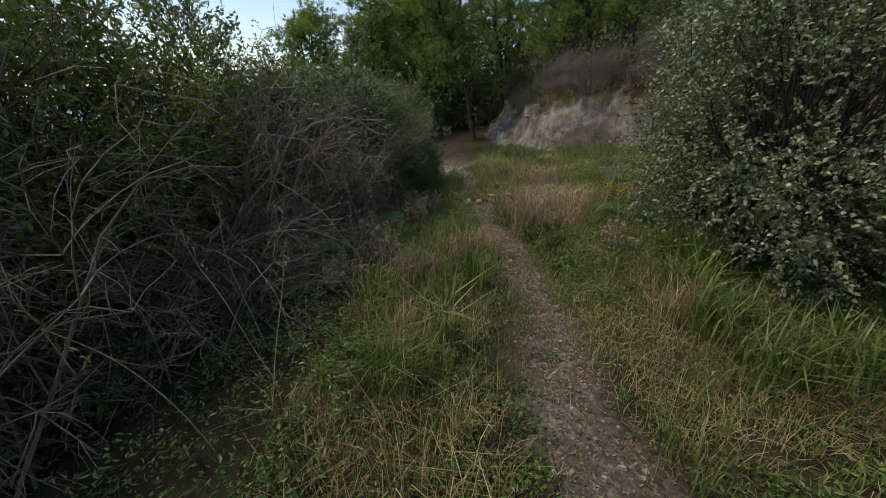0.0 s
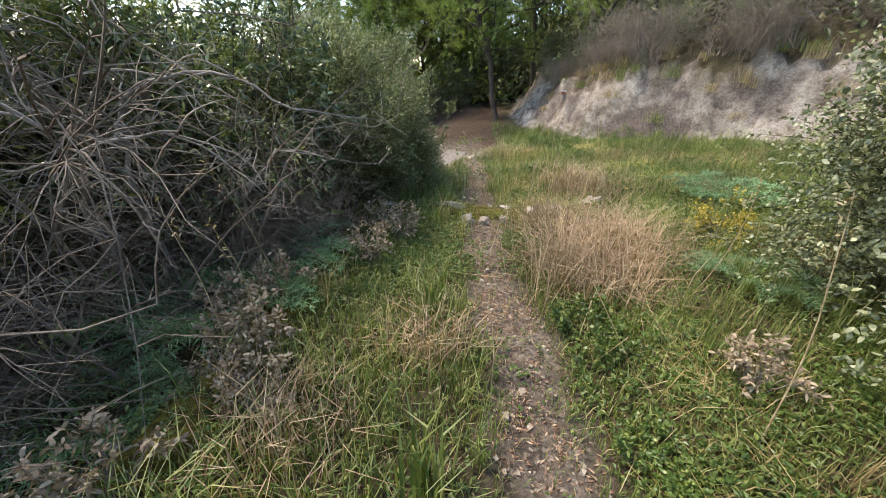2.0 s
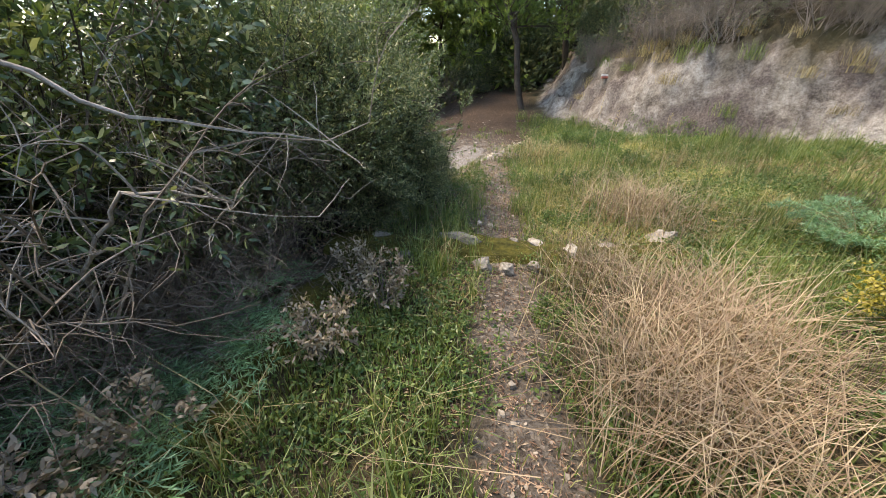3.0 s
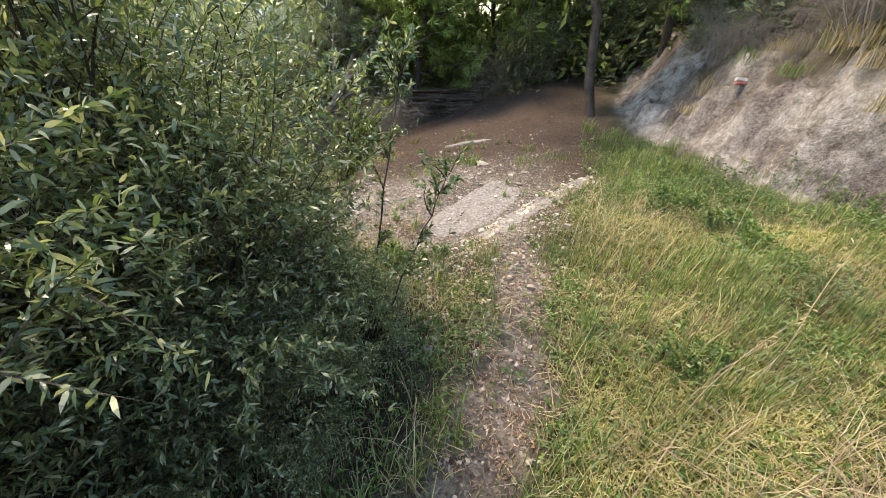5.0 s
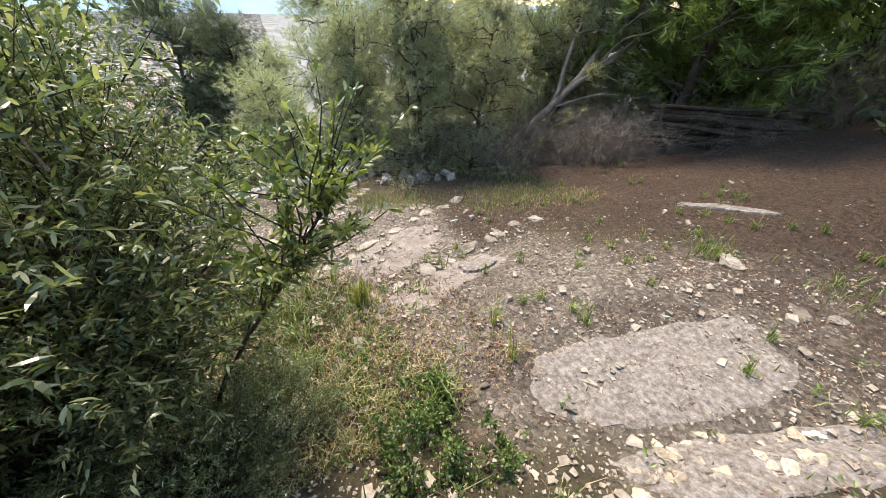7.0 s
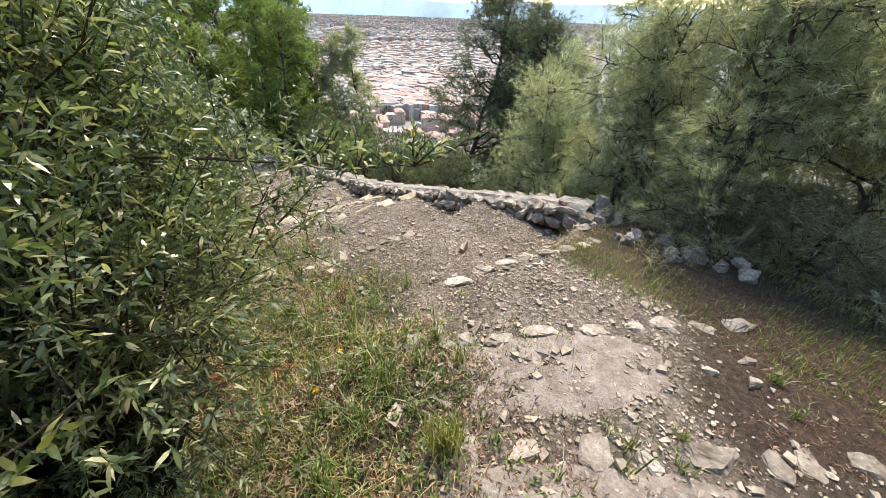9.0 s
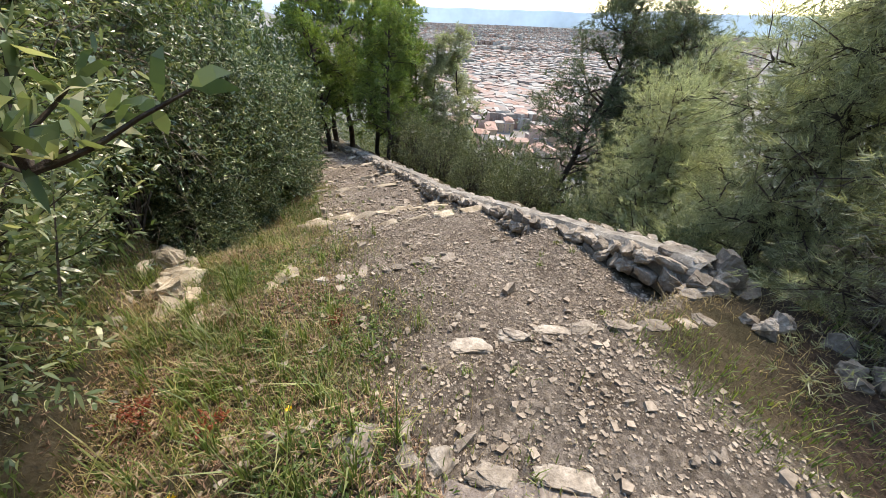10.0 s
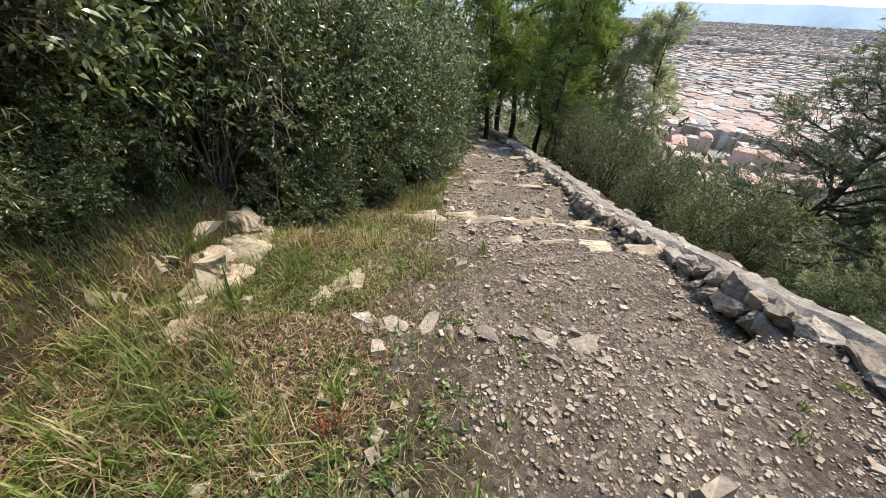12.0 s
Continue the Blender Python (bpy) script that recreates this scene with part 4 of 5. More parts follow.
clump(-0.47, 11.95, 130, 0.17, 0.008, GRASS_GREEN, 16, "dense green grass tuft at the turn", lean=1.0, spread=0.1)
clump(0.3, 12.1, 110, 0.12, 0.008, GRASS_GREEN, 17, "dense green grass tuft at the turn", lean=1.0, spread=0.16)
clump(0.75, 12.5, 110, 0.12, 0.008, GRASS_GREEN, 18, "dense green grass tuft at the turn", lean=1.0, spread=0.16)
clump(0.25, 3.8, 300, 0.4, 0.005, WIRY, 19, "tan dry grass clump beside the trail", lean=1.0, spread=0.14)
clump(-0.35, 3.2, 300, 0.4, 0.005, WIRY, 20, "tan dry grass clump beside the trail", lean=1.0, spread=0.16)
clump(-0.3, 2.2, 160, 0.4, 0.005, GRASS_DRY, 11, "tan dry grass clump beside the trail", lean=0.8, spread=0.12)


def weeds(name, count, box, keep, leaf, mat, seed, label, up=0.05, category="weeds"):
    rng = np.random.default_rng(seed)
    x, y = rng.uniform(box[0], box[1], count), rng.uniform(box[2], box[3], count)
    ok = rng.uniform(0, 1, count) < keep(x, y)
    x, y = np.repeat(x[ok], 7), np.repeat(y[ok], 7)
    n = len(x)
    at = np.stack([x + rng.normal(size=n) * 0.02, y + rng.normal(size=n) * 0.02, land(x, y) + rng.uniform(0, up, n)], -1)
    w = unit(rng.normal(size=(n, 3)) * [1, 1, 0.2] + [0, 0, 0.35])
    return tagged(new(name, mesh_of(name, *leaf_arrays(at, w, leaf[0], leaf[1], rng, simple=True), mat)), label, category, kind="stuff")


weeds("weeds", 62000, TB, lambda x, y: terrace(x, y) * (0.15 + 0.85 * patch_noise(x, y, 1.9, 4.0, -0.1, 0.35)), (0.034, 0.017), WEED, 31, "low broad-leaved weeds among the grass", 0.09)
weeds("bank_nettles", 2000, (-1.7, -0.5, 0.8, 3.4), lambda x, y: 0.2 + 0.8 * patch_noise(x, y, 2.1, 3.0, -0.1, 0.3), (0.042, 0.018), WEED, 39, "dark green leafy weeds at the foot of the brush", 0.2)
weeds("verge_weeds", 34000, VB, lambda x, y: verge(x, y) * patch_noise(x, y, 1.7, 7.0, 0.0, 0.35), (0.035, 0.018), WEED, 32, "low broad-leaved weeds on the verge", 0.05)
weeds("fallen_leaves", 17000, (-2.5, 1.4, 0, 12), lambda x, y: 0.2 + 0.8 * masks(x, y)[0] * (y < 9.5), (0.03, 0.009), LITTER, 33, "brown fallen leaves and chips on the ground", 0.004, "litter")
weeds("verge_litter", 55000, VB, lambda x, y: (x * SIDE.x + y * SIDE.y > 4.2) * (x * SIDE.x + y * SIDE.y < 7.6) * (0.4 + 0.6 * patch_noise(x, y, 1.0, 12.0, -0.4, 0.3)), (0.04, 0.01), LITTER, 34, "brown dead leaves on the verge of the steps", 0.01, "litter")
meadow("edge_straw", 420, (-1.15, 0.3, 0.4, 6.0), lambda x, y: (x > -1.0 + 0.07 * y) * (x < 0.25) * patch_noise(x, y, 1.4, 4.0, -0.2, 0.4), 0.3, 0.004, GRASS_DRY, 38, "tangled tan dry grass along the terrace edging", 1.0, 1.0, 12)
meadow("pine_litter", 36000, (-4, 1.8, 11.0, 18), lambda x, y: masks(x, y)[2], 0.02, 0.003, leaf_material("pine_litter", [(0.0, (0.085, 0.04, 0.026)), (1.0, (0.22, 0.125, 0.085))]), 35, "reddish fallen pine needles under the trees", 6.0, 1.0, 2, "litter")

# ---- shrubs and trees ----
olive = stand(make_shrub("olive_shrub", (1.0, 1.0, 2.5), 130, 18, 30, (0.038, 0.0095), OLIVE_LEAF, BARK, 3, "dense narrow-leaved evergreen shrub beside the trail", low=0.06, group="evergreen shrubs"), -1.15, 7.2, 0, 0.9)
olive_b = stand(make_shrub("olive_shrub", (0.75, 0.75, 1.5), 80, 17, 30, (0.037, 0.0095), OLIVE_LEAF, BARK, 4, "low dense narrow-leaved evergreen shrub at the trail's edge", low=0.05, group="evergreen shrubs"), -0.78, 7.3, 0, 0.92)
again(olive, -1.2, 6.6, 120, 0.92)
olive_high = stand(make_shrub("olive_shrub", (0.95, 0.95, 2.5), 110, 17, 28, (0.038, 0.0095), OLIVE_LEAF, BARK, 5, "evergreen shrub whose narrow-leaved crown overhangs the bank", low=0.28, group="evergreen shrubs"), -1.4, 7.6, 60, 1.1)
again(olive_high, -1.45, 7.9, 300, 0.95)
again(olive_high, -1.75, 7.05, 200, 1.0)
again(olive_b, -0.75, 6.75, 200, 0.7)
again(olive_b, -0.85, 7.8, 30, 0.65)
again(olive_b, -0.32, 7.3, 190, 0.48)
again(olive_b, -0.25, 7.75, 310, 0.4)
again(olive_b, -1.0, 8.5, 110, 0.45)
again(olive_b, -0.75, 8.25, 260, 0.45)

dark = make_shrub("broadleaf_hedge", (1.25, 1.25, 2.6), 140, 17, 16, (0.06, 0.02), DARK_LEAF, BARK, 9, "tall dark glossy-leaved evergreen shrub over the bank", low=0.3, group="hedge above the steps")
dark_b = make_shrub("broadleaf_hedge", (1.0, 1.0, 2.2), 100, 18, 18, (0.055, 0.02), DARK_LEAF, BARK, 10, "dark glossy-leaved evergreen shrub over the bank", low=0.08, group="hedge above the steps")
spots = [(4.95, -3.1, 1.1), (5.3, -2.0, 1.15), (5.75, -0.7, 1.1), (6.15, 0.6, 1.15), (6.6, 2.1, 1.2)]
for k, (u, s0, sc) in enumerate(spots):
    x, y = on_plan(u, s0)
    if k:
        again(dark, x, y, 77.0 * k, sc)
    else:
        stand(dark, x, y, 0, sc)
for k, (u, s0, sc) in enumerate([(4.95, -3.5, 0.75), (6.1, -0.95, 0.72), (6.5, 0.3, 0.7), (7.0, 1.6, 0.75), (7.3, 3.0, 0.8), (7.6, 5.0, 0.85), (6.0, -1.5, 0.55), (5.25, -3.2, 0.5), (5.2, -2.5, 0.6)]):
    x, y = on_plan(u, s0)
    if k:
        again(dark_b, x, y, 91.0 * k, sc)
    else:
        stand(dark_b, x, y, 0, sc)

for k, (u, s0, sc) in enumerate([(5.15, -5.3, 0.55), (5.25, -4.7, 0.6), (5.3, -4.2, 0.6), (5.3, -3.7, 0.65)]):
    x, y = on_plan(u, s0)
    again(olive_b, x, y, 71.0 * k, sc, label="low narrow-leaved evergreen shrub hanging over the rocky bank")
again(olive_high, *on_plan(4.85, -4.3), 150, 0.95)

dark_far = make_shrub("broadleaf_hedge", (1.25, 1.25, 2.9), 70, 10, 9, (0.12, 0.04), DARK_LEAF, BARK, 12, "tall dark evergreen shrub beside the lower steps", low=0.06, twig_len=0.4, group="hedge above the steps", simple=True)
for k, (u, s0, sc) in enumerate([(6.9, 3.8, 1.25), (7.0, 6.0, 1.4), (7.2, 8.6, 1.5), (7.2, 11.5, 1.7), (7.4, 15.0, 2.0), (8.5, 18.5, 2.2), (5.4, 5.0, 1.7), (7.6, 16.6, 1.7)]):
    x, y = on_plan(u, s0)
    if k:
        again(dark_far, x, y, 91.0 * k, sc)
    else:
        stand(dark_far, x, y, 0, sc)

mastic = stand(make_shrub("mastic_shrub", (1.05, 1.15, 2.9), 170, 18, 20, (0.036, 0.021), MASTIC_LEAF, BARK, 15, "large grey-green round-leaved shrub beside the grass", low=0.0, shell=0.45, group="round-leaved shrubs"), 2.95, 3.0, 0, 1.05)
again(mastic, 3.3, 4.1, 60, 0.85)
again(mastic, 4.4, 2.0, 100, 1.15)
again(mastic, 3.6, 0.9, 200, 1.1)

dead = stand(make_dead_shrub(1, (1.3, 1.3, 2.2), 46, "bare grey tangle of dead twigs beside the path"), -2.0, 4.2)
dead_b = stand(make_dead_shrub(2, (1.1, 1.1, 1.7), 40, "bare grey tangle of dead twigs beside the path"), -2.3, 3.0)
again(dead, -2.85, 2.1, 130, 0.9)
again(dead, -1.65, 5.4, 210, 0.65)
again(dead_b, -1.6, 4.7, 60, 0.6)
again(dead_b, -3.2, 3.6, 300, 1.5)
again(dead_b, -2.0, 3.4, 170, 0.55)
again(dead, -2.9, 0.8, 20, 1.2)
again(dead, -2.1, 5.0, 250, 0.85)
again(dead_b, -1.7, 5.3, 110, 0.6)
again(dead, -2.9, 3.0, 330, 1.0)
rk = np.random.default_rng(44)
for k, y in enumerate(np.linspace(7.4, 14.2, 15)):
    again(dead_b, float(toe(y)) + rk.uniform(1.0, 2.0), y + rk.uniform(-0.2, 0.2), 50 * k, rk.uniform(0.35, 0.7), label="dry bare brush on top of the pale cliff")
for k, (y, off, sc) in enumerate([(8.2, 2.6, 0.5), (9.0, 2.2, 0.45), (9.7, 2.5, 0.5), (10.6, 2.0, 0.4), (11.6, 2.2, 0.4), (12.8, 2.4, 0.4), (10.0, 4.0, 0.6), (12.0, 4.2, 0.6)]):
    again(mastic, float(toe(y)) + off, y, 65 * k, sc, label="grey-green scrub bush on the slope above the cliff")



def make_feathery(seed, fronds, label):
    """A feathery herb: arching fronds, each a stalk with pairs of side shoots set with fine needles."""
    rng = np.random.default_rng(seed)
    ob = tagged(new("feathery_plant"), label, "plant", "feathery herbs")
    for k in range(fronds):
        a = 2.4 * k + rng.uniform(-0.4, 0.4)
        out = np.array([math.cos(a), math.sin(a), 0.0])
        t = np.linspace(0, 1, 9)[:, None]
        ln = rng.uniform(0.35, 0.6)
        rach = out * ln * t + [0, 0, 1.0] * (ln * 1.1 * t - ln * 0.75 * t ** 2.2)
        side = np.cross(out, [0, 0, 1.0])
        at, way, lines = [], [], [(rach, np.linspace(0.004, 0.0012, 9))]
        for f in np.linspace(0.22, 1.0, 15):
            q = np.array([np.interp(f, t[:, 0], rach[:, i]) for i in range(3)])
            for sg in (-1, 1):
                w = unit(side * sg + out * 0.7 + [0, 0, rng.uniform(-0.1, 0.3)])
                pl = 0.2 * (1.15 - f) * rng.uniform(0.7, 1.2) + 0.02
                g = rng.uniform(0.05, 1.0, (16, 1))
                at.append(q + w * pl * g)
                way.append(w * 0.8 + rng.normal(size=(16, 3)) * 0.6)
                lines.append((np.stack([q, q + w * pl * 0.5, q + w * pl]), [0.0018, 0.0014, 0.0008]))
        fr = part("frond", mesh_of("frond", *tube_arrays(lines, 3), STEM), ob)
        part("foliage", mesh_of("foliage", *needle_arrays(np.concatenate(at), np.concatenate(way), 0.045, 0.005, rng), FERN_LEAF), fr)
    return ob


def dead_bough(points, r0, seed):
    """One bare weathered bough: a bowed main stem with forking twigs."""
    rng = np.random.default_rng(seed)
    pts = np.array(points, float) + [0.2, -0.25, 0.08]
    r0 *= 1.2
    kf = np.linspace(0, len(pts) - 1, 16)
    sp = np.stack([np.interp(kf, np.arange(len(pts)), pts[:, c]) for c in range(3)], -1)
    sp[1:-1] = (sp[:-2] + 2 * sp[1:-1] + sp[2:]) / 4
    sp += rng.normal(size=(16, 3)) * 0.012
    o = sp[0].copy()
    ob = tagged(new("dead_bough"), "pale grey bare bough arching out of the brush", "branch", "dead boughs")
    ob.matrix_basis = Matrix.Translation(o)
    sp = sp - o
    part("bough", mesh_of("bough", *tube_arrays([(sp, np.linspace(r0, r0 * 0.35, 16))], 6), PALE_WOOD, True), ob)
    for _ in range(11):
        q = sp[rng.integers(5, 16)]
        e = q + np.array([rng.normal() * 0.3, rng.normal() * 0.25, rng.normal() * 0.25])
        line = arched(q, e, rng, 0.15, 7, 0.1)
        lines = [(line, np.linspace(r0 * 0.4, 0.0016, 7))]
        for _ in range(5):
            h = line[rng.integers(2, 7)]
            lines.append((arched(h, h + rng.normal(size=3) * 0.13, rng, 0.15, 4, 0.05), [0.0025, 0.002, 0.0015, 0.001]))
        part("twig", mesh_of("twig", *tube_arrays(lines, 4), PALE_WOOD), ob)
    return ob


PALE_WOOD = solid_material("weathered_wood", [(0.3, (0.2, 0.17, 0.145)), (0.7, (0.42, 0.38, 0.335))], 6.0)
for k, (line, r0) in enumerate((([(-1.9, 4.6, 0.0), (-1.95, 4.5, 0.8), (-1.75, 4.5, 1.35), (-1.3, 4.7, 1.45), (-1.0, 4.9, 1.2)], 0.016), ([(-2.0, 4.3, 0.0), (-1.85, 4.1, 0.7), (-1.6, 4.0, 1.1), (-1.25, 4.2, 1.15)], 0.014), ([(-2.2, 4.0, 0.0), (-2.2, 3.8, 0.9), (-1.9, 3.7, 1.35), (-1.5, 3.8, 1.2)], 0.016), ([(-1.6, 4.9, 0.0), (-1.45, 4.85, 0.6), (-1.15, 4.9, 0.95), (-0.85, 5.1, 0.85)], 0.011), ([(-2.4, 4.6, 0.0), (-2.5, 4.4, 1.0), (-2.2, 4.3, 1.7), (-1.7, 4.4, 1.75)], 0.017))):
    dead_bough(line, r0, 400 + k)

feather = make_feathery(22, 16, "feathery blue-green herb at the foot of the brush")
stand(feather, -1.3, 4.2, 0, 1.35)
again(feather, -1.25, 4.8, 140, 1.25)
again(feather, -1.6, 4.3, 250, 1.3)
again(feather, -1.15, 4.6, 90, 1.0)
again(feather, -1.35, 3.3, 30, 0.9)
again(feather, -1.15, 5.4, 190, 0.8)
again(feather, 3.4, 6.4, 150, 1.1)
again(feather, 2.6, 4.6, 40, 0.8)

tall_bush = stand(make_shrub("leafy_bush", (1.3, 1.3, 3.6), 130, 14, 16, (0.05, 0.02), YOUNG_LEAF, BARK, 25, "tall light green leafy bush behind the dead brush", low=0.1, group="light green bushes", simple=True), -2.4, 5.0, 0, 0.85)
again(tall_bush, -3.0, 3.9, 80, 1.1)
again(tall_bush, -3.8, 2.4, 160, 1.3)
again(tall_bush, -3.4, 3.1, 200, 1.2)
again(tall_bush, -3.9, 2.0, 50, 1.45)
again(tall_bush, -4.8, 1.4, 240, 1.5)
again(tall_bush, -5.0, 0.0, 300, 1.5)
again(tall_bush, -4.6, -1.8, 30, 1.3)

pine = stand(make_pine("pine_tree", 31, 7.5, (-2.0, 0.3), 52, 2.5, 0.26, PINE_NEEDLE, "young pine with a dark trunk and bright green needles", 0.1, tufts=8, needles=15, thick=0.011, needle=0.12, group="pines at the end of the terrace"), 1.45, 14.6)
far_pine = stand(make_pine("pine_tree", 33, 8.0, (0.4, 0.2), 42, 2.4, 0.2, PINE_NEEDLE, "pine with dark trunk and deep green needles", 0.14, tufts=6, needles=9, thick=0.03, needle=0.2, group="pines around the steps"), -3.5, 19.0)
for k, (x, y, sc) in enumerate([(0.5, 18.5, 1.1), (2.8, 17.0, 1.0), (4.6, 15.0, 0.9), (3.6, 14.0, 0.75), (0.45, 20.0, 0.8), (5.2, 12.9, 0.7), (0.05, 20.6, 0.9), (-3.6, 17.6, 0.9)]):
    again(pine, x, y, 67 * k, sc)
for k, (x, y, sc) in enumerate([(-1.2, 20.5, 1.2), (5.8, 12.0, 0.7), (3.6, 20.5, 1.2), (1.5, 23.5, 1.3), (6.5, 18.5, 1.2), (-6.0, 17.5, 1.1), (-0.4, 18.2, 0.6), (-4.6, 17.2, 0.7), (-2.6, 17.9, 0.7), (-1.4, 18.6, 0.8)]):
    again(far_pine, x, y, 67 * k, sc)
for k, (x, y, sc) in enumerate([(-0.2, 17.6, 0.8), (-1.8, 17.8, 0.8), (-3.2, 17.0, 0.8), (1.2, 19.5, 0.9), (3.2, 15.2, 0.6), (4.4, 13.2, 0.6), (2.4, 18.8, 0.9)]):
    again(dark_b, x, y, 40 * k, sc, label="dark undergrowth below the pines")

grey = stand(make_pine("leaning_pine", 41, 4.2, (0.9, 2.6), 40, 1.9, 0.06, GREY_NEEDLE, "low leaning pine with pale grey-green needles", 0.1, tufts=8, needles=13, needle=0.13, thick=0.009, droop=0.15, group="grey-green pines beside the wall"), -5.3, 13.6)
grey_b = stand(make_pine("low_pine", 42, 4.4, (-0.4, -0.3), 44, 1.9, 0.05, GREY_NEEDLE, "low spreading pine with pale grey-green needles", 0.08, tufts=8, needles=13, needle=0.13, thick=0.009, droop=0.12, group="grey-green pines beside the wall"), -6.0, 12.2)
again(grey_b, -7.6, 11.6, 100, 1.0)
again(grey_b, -5.15, 12.0, 40, 0.75)
again(grey_b, -4.55, 12.45, 220, 0.62)
again(grey_b, -6.7, 11.1, 170, 0.75)
again(grey_b, -5.6, 13.6, 250, 1.0)
again(grey_b, -8.4, 10.2, 10, 0.7)
again(grey_b, -5.2, 15.0, 200, 1.15)
again(grey_b, -7.6, 13.8, 280, 1.25)
again(grey, -4.4, 16.2, 15, 1.0)
again(far_pine, -3.0, 15.9, 15, 0.85, label="tall dull pine above the brush pile")
again(far_pine, -5.2, 16.0, 145, 0.9, label="tall dull pine above the brush pile")
again(grey_b, -9.5, 10.2, 320, 0.9)
for k, (x, y) in enumerate([(-4.2, 12.9), (-3.4, 13.9), (-3.2, 14.9), (-0.9, 17.2), (-5.0, 12.0)]):
    again(dead_b, x, y, 70 * k, 0.65, label="dry brown brush under the pine")

slim = make_pine("slender_pine", 51, 9.0, (0.5, 0.4), 46, 1.5, 0.25, GREY_NEEDLE, "slender pale green pine on the slope below the wall", 0.09, tufts=7, needles=9, needle=0.17, thick=0.02, group="pines on the slope")
stand(slim, -24.5, 8.5, 0, 1.0)
for k, (x, y, sc) in enumerate([(-17.5, 1.8, 0.8), (-16.0, 1.2, 0.65), (-17.5, 11.5, 0.8), (-20, 13.0, 0.9), (-26, 14, 1.0)]):
    again(slim, x, y, 83 * k, sc)
slope_pine = stand(make_pine("slope_pine", 55, 7.5, (-1.6, 1.3), 60, 2.6, 0.18, leaf_material("dull_needle", [(0.0, (0.06, 0.08, 0.045)), (0.7, (0.12, 0.15, 0.085)), (1.0, (0.24, 0.26, 0.17))], 0.55, 0.3, 0.7), "dull green pine with a leaning dark trunk below the wall", 0.12, tufts=8, needles=11, needle=0.16, thick=0.014, group="pines on the slope"), -13.2, 7.6)
again(slope_pine, -12.2, 10.6, 60, 0.85)
again(slope_pine, -15.5, 11.0, 160, 1.0)
for k, (x, y, sc) in enumerate([(-14.6, -0.6, 0.8), (-13.8, 0.6, 0.7), (-16.3, -0.8, 0.9), (-15.5, -3.0, 1.0), (-13.4, -2.4, 0.8), (-16.8, 0.4, 0.75), (-17.0, -5.5, 1.1), (-13.0, -7.5, 1.1), (-11.0, -6.5, 1.0), (-19.0, -3.0, 1.0), (-15.0, -10.0, 1.2)]):
    again(far_pine, x, y, 59 * k + 20, sc, label="dark green pine beside the lower steps")
slope_bush = make_shrub("leafy_bush", (1.3, 1.3, 3.6), 80, 10, 9, (0.1, 0.035), SLOPE_LEAF, BARK, 26, "green bush on the slope below the wall", low=0.02, twig_len=0.4, group="bushes below the wall", simple=True)
stand(slope_bush, *on_plan(11.7, -0.6), 0, 0.42)
for k, (u, s0, sc) in enumerate([(11.6, -1.5, 0.45), (11.5, 0.6, 0.5), (11.5, 2.5, 0.6), (11.7, 4.5, 0.65), (12.0, 6.5, 0.75), (12.4, 9.0, 0.8), (13.5, 3.5, 0.7), (14, 7, 0.8), (13.5, 0.5, 0.6), (15.5, 4.5, 0.8), (16.5, 0.0, 0.8)]):
    x, y = on_plan(u, s0)
    again(slope_bush, x, y, 47 * k, sc)
for k, (u, s0, sc) in enumerate([(11.2, -3.4, 0.3), (11.3, -4.6, 0.35), (11.8, -2.6, 0.4)]):
    x, y = on_plan(u, s0)
    again(dark_b, x, y, 47 * k, sc, label="small dark bush beyond the low wall")

# dry tufts on the cliff
rc = np.random.default_rng(12)
for k in range(84):
    y = rc.uniform(6.0, 13.8)
    off = rc.choice([rc.uniform(-0.6, 0.1), rc.uniform(0.25, 0.8), rc.uniform(0.7, 1.6), rc.uniform(0.8, 1.5)])
    x = float(toe(y)) + off
    clump(x, y, 90, rc.uniform(0.18, 0.42), 0.006, GRASS_DRY if k % 3 and off > 0.15 else GRASS_GREEN, 100 + k, "dry grass tuft on the pale cliff" if k % 3 and off > 0.15 else "green grass tuft at the pale cliff", lean=1.0, spread=0.09, group="tufts on the cliff")

# grass that hangs about the rocky bank beside the steps
for k in range(26):
    x, y = on_plan(rc.uniform(5.75, 6.7), rc.uniform(-5.6, -1.6))
    clump(x, y, 90, rc.uniform(0.14, 0.3), 0.007, GRASS_GREEN if k % 3 else WIRY, 500 + k, "arching green grass tuft at the rocky bank" if k % 3 else "dry wiry grass tuft at the rocky bank", lean=1.1, spread=0.06, group="tufts at the bank")

# dried weeds along the terrace edging
dry_weed = make_shrub("dried_weed", (0.22, 0.22, 0.5), 16, 5, 7, (0.05, 0.02), leaf_material("dried_head", [(0.0, (0.19, 0.135, 0.095)), (1.0, (0.44, 0.37, 0.29))], 0.8, 0.2), DEAD_TWIG, 71, "dried brown thistle-like weed with papery heads", "plant", low=0.35, twig_len=0.12, stems=3, group="dried weeds")
stand(dry_weed, -0.8, 3.6, 0, 0.75)
again(dry_weed, -1.0, 3.95, 33, 0.8)
again(dry_weed, -0.9, 4.3, 133, 0.75)
for k, (x, y, sc) in enumerate([(-0.75, 3.7, 0.8), (-0.55, 3.35, 0.7), (-0.9, 2.9, 0.8), (-0.4, 4.9, 0.8), (-0.2, 5.4, 0.8), (-0.45, 5.6, 0.7), (1.9, 3.6, 0.7)]):
    again(dry_weed, x, y, 70 * k, sc)


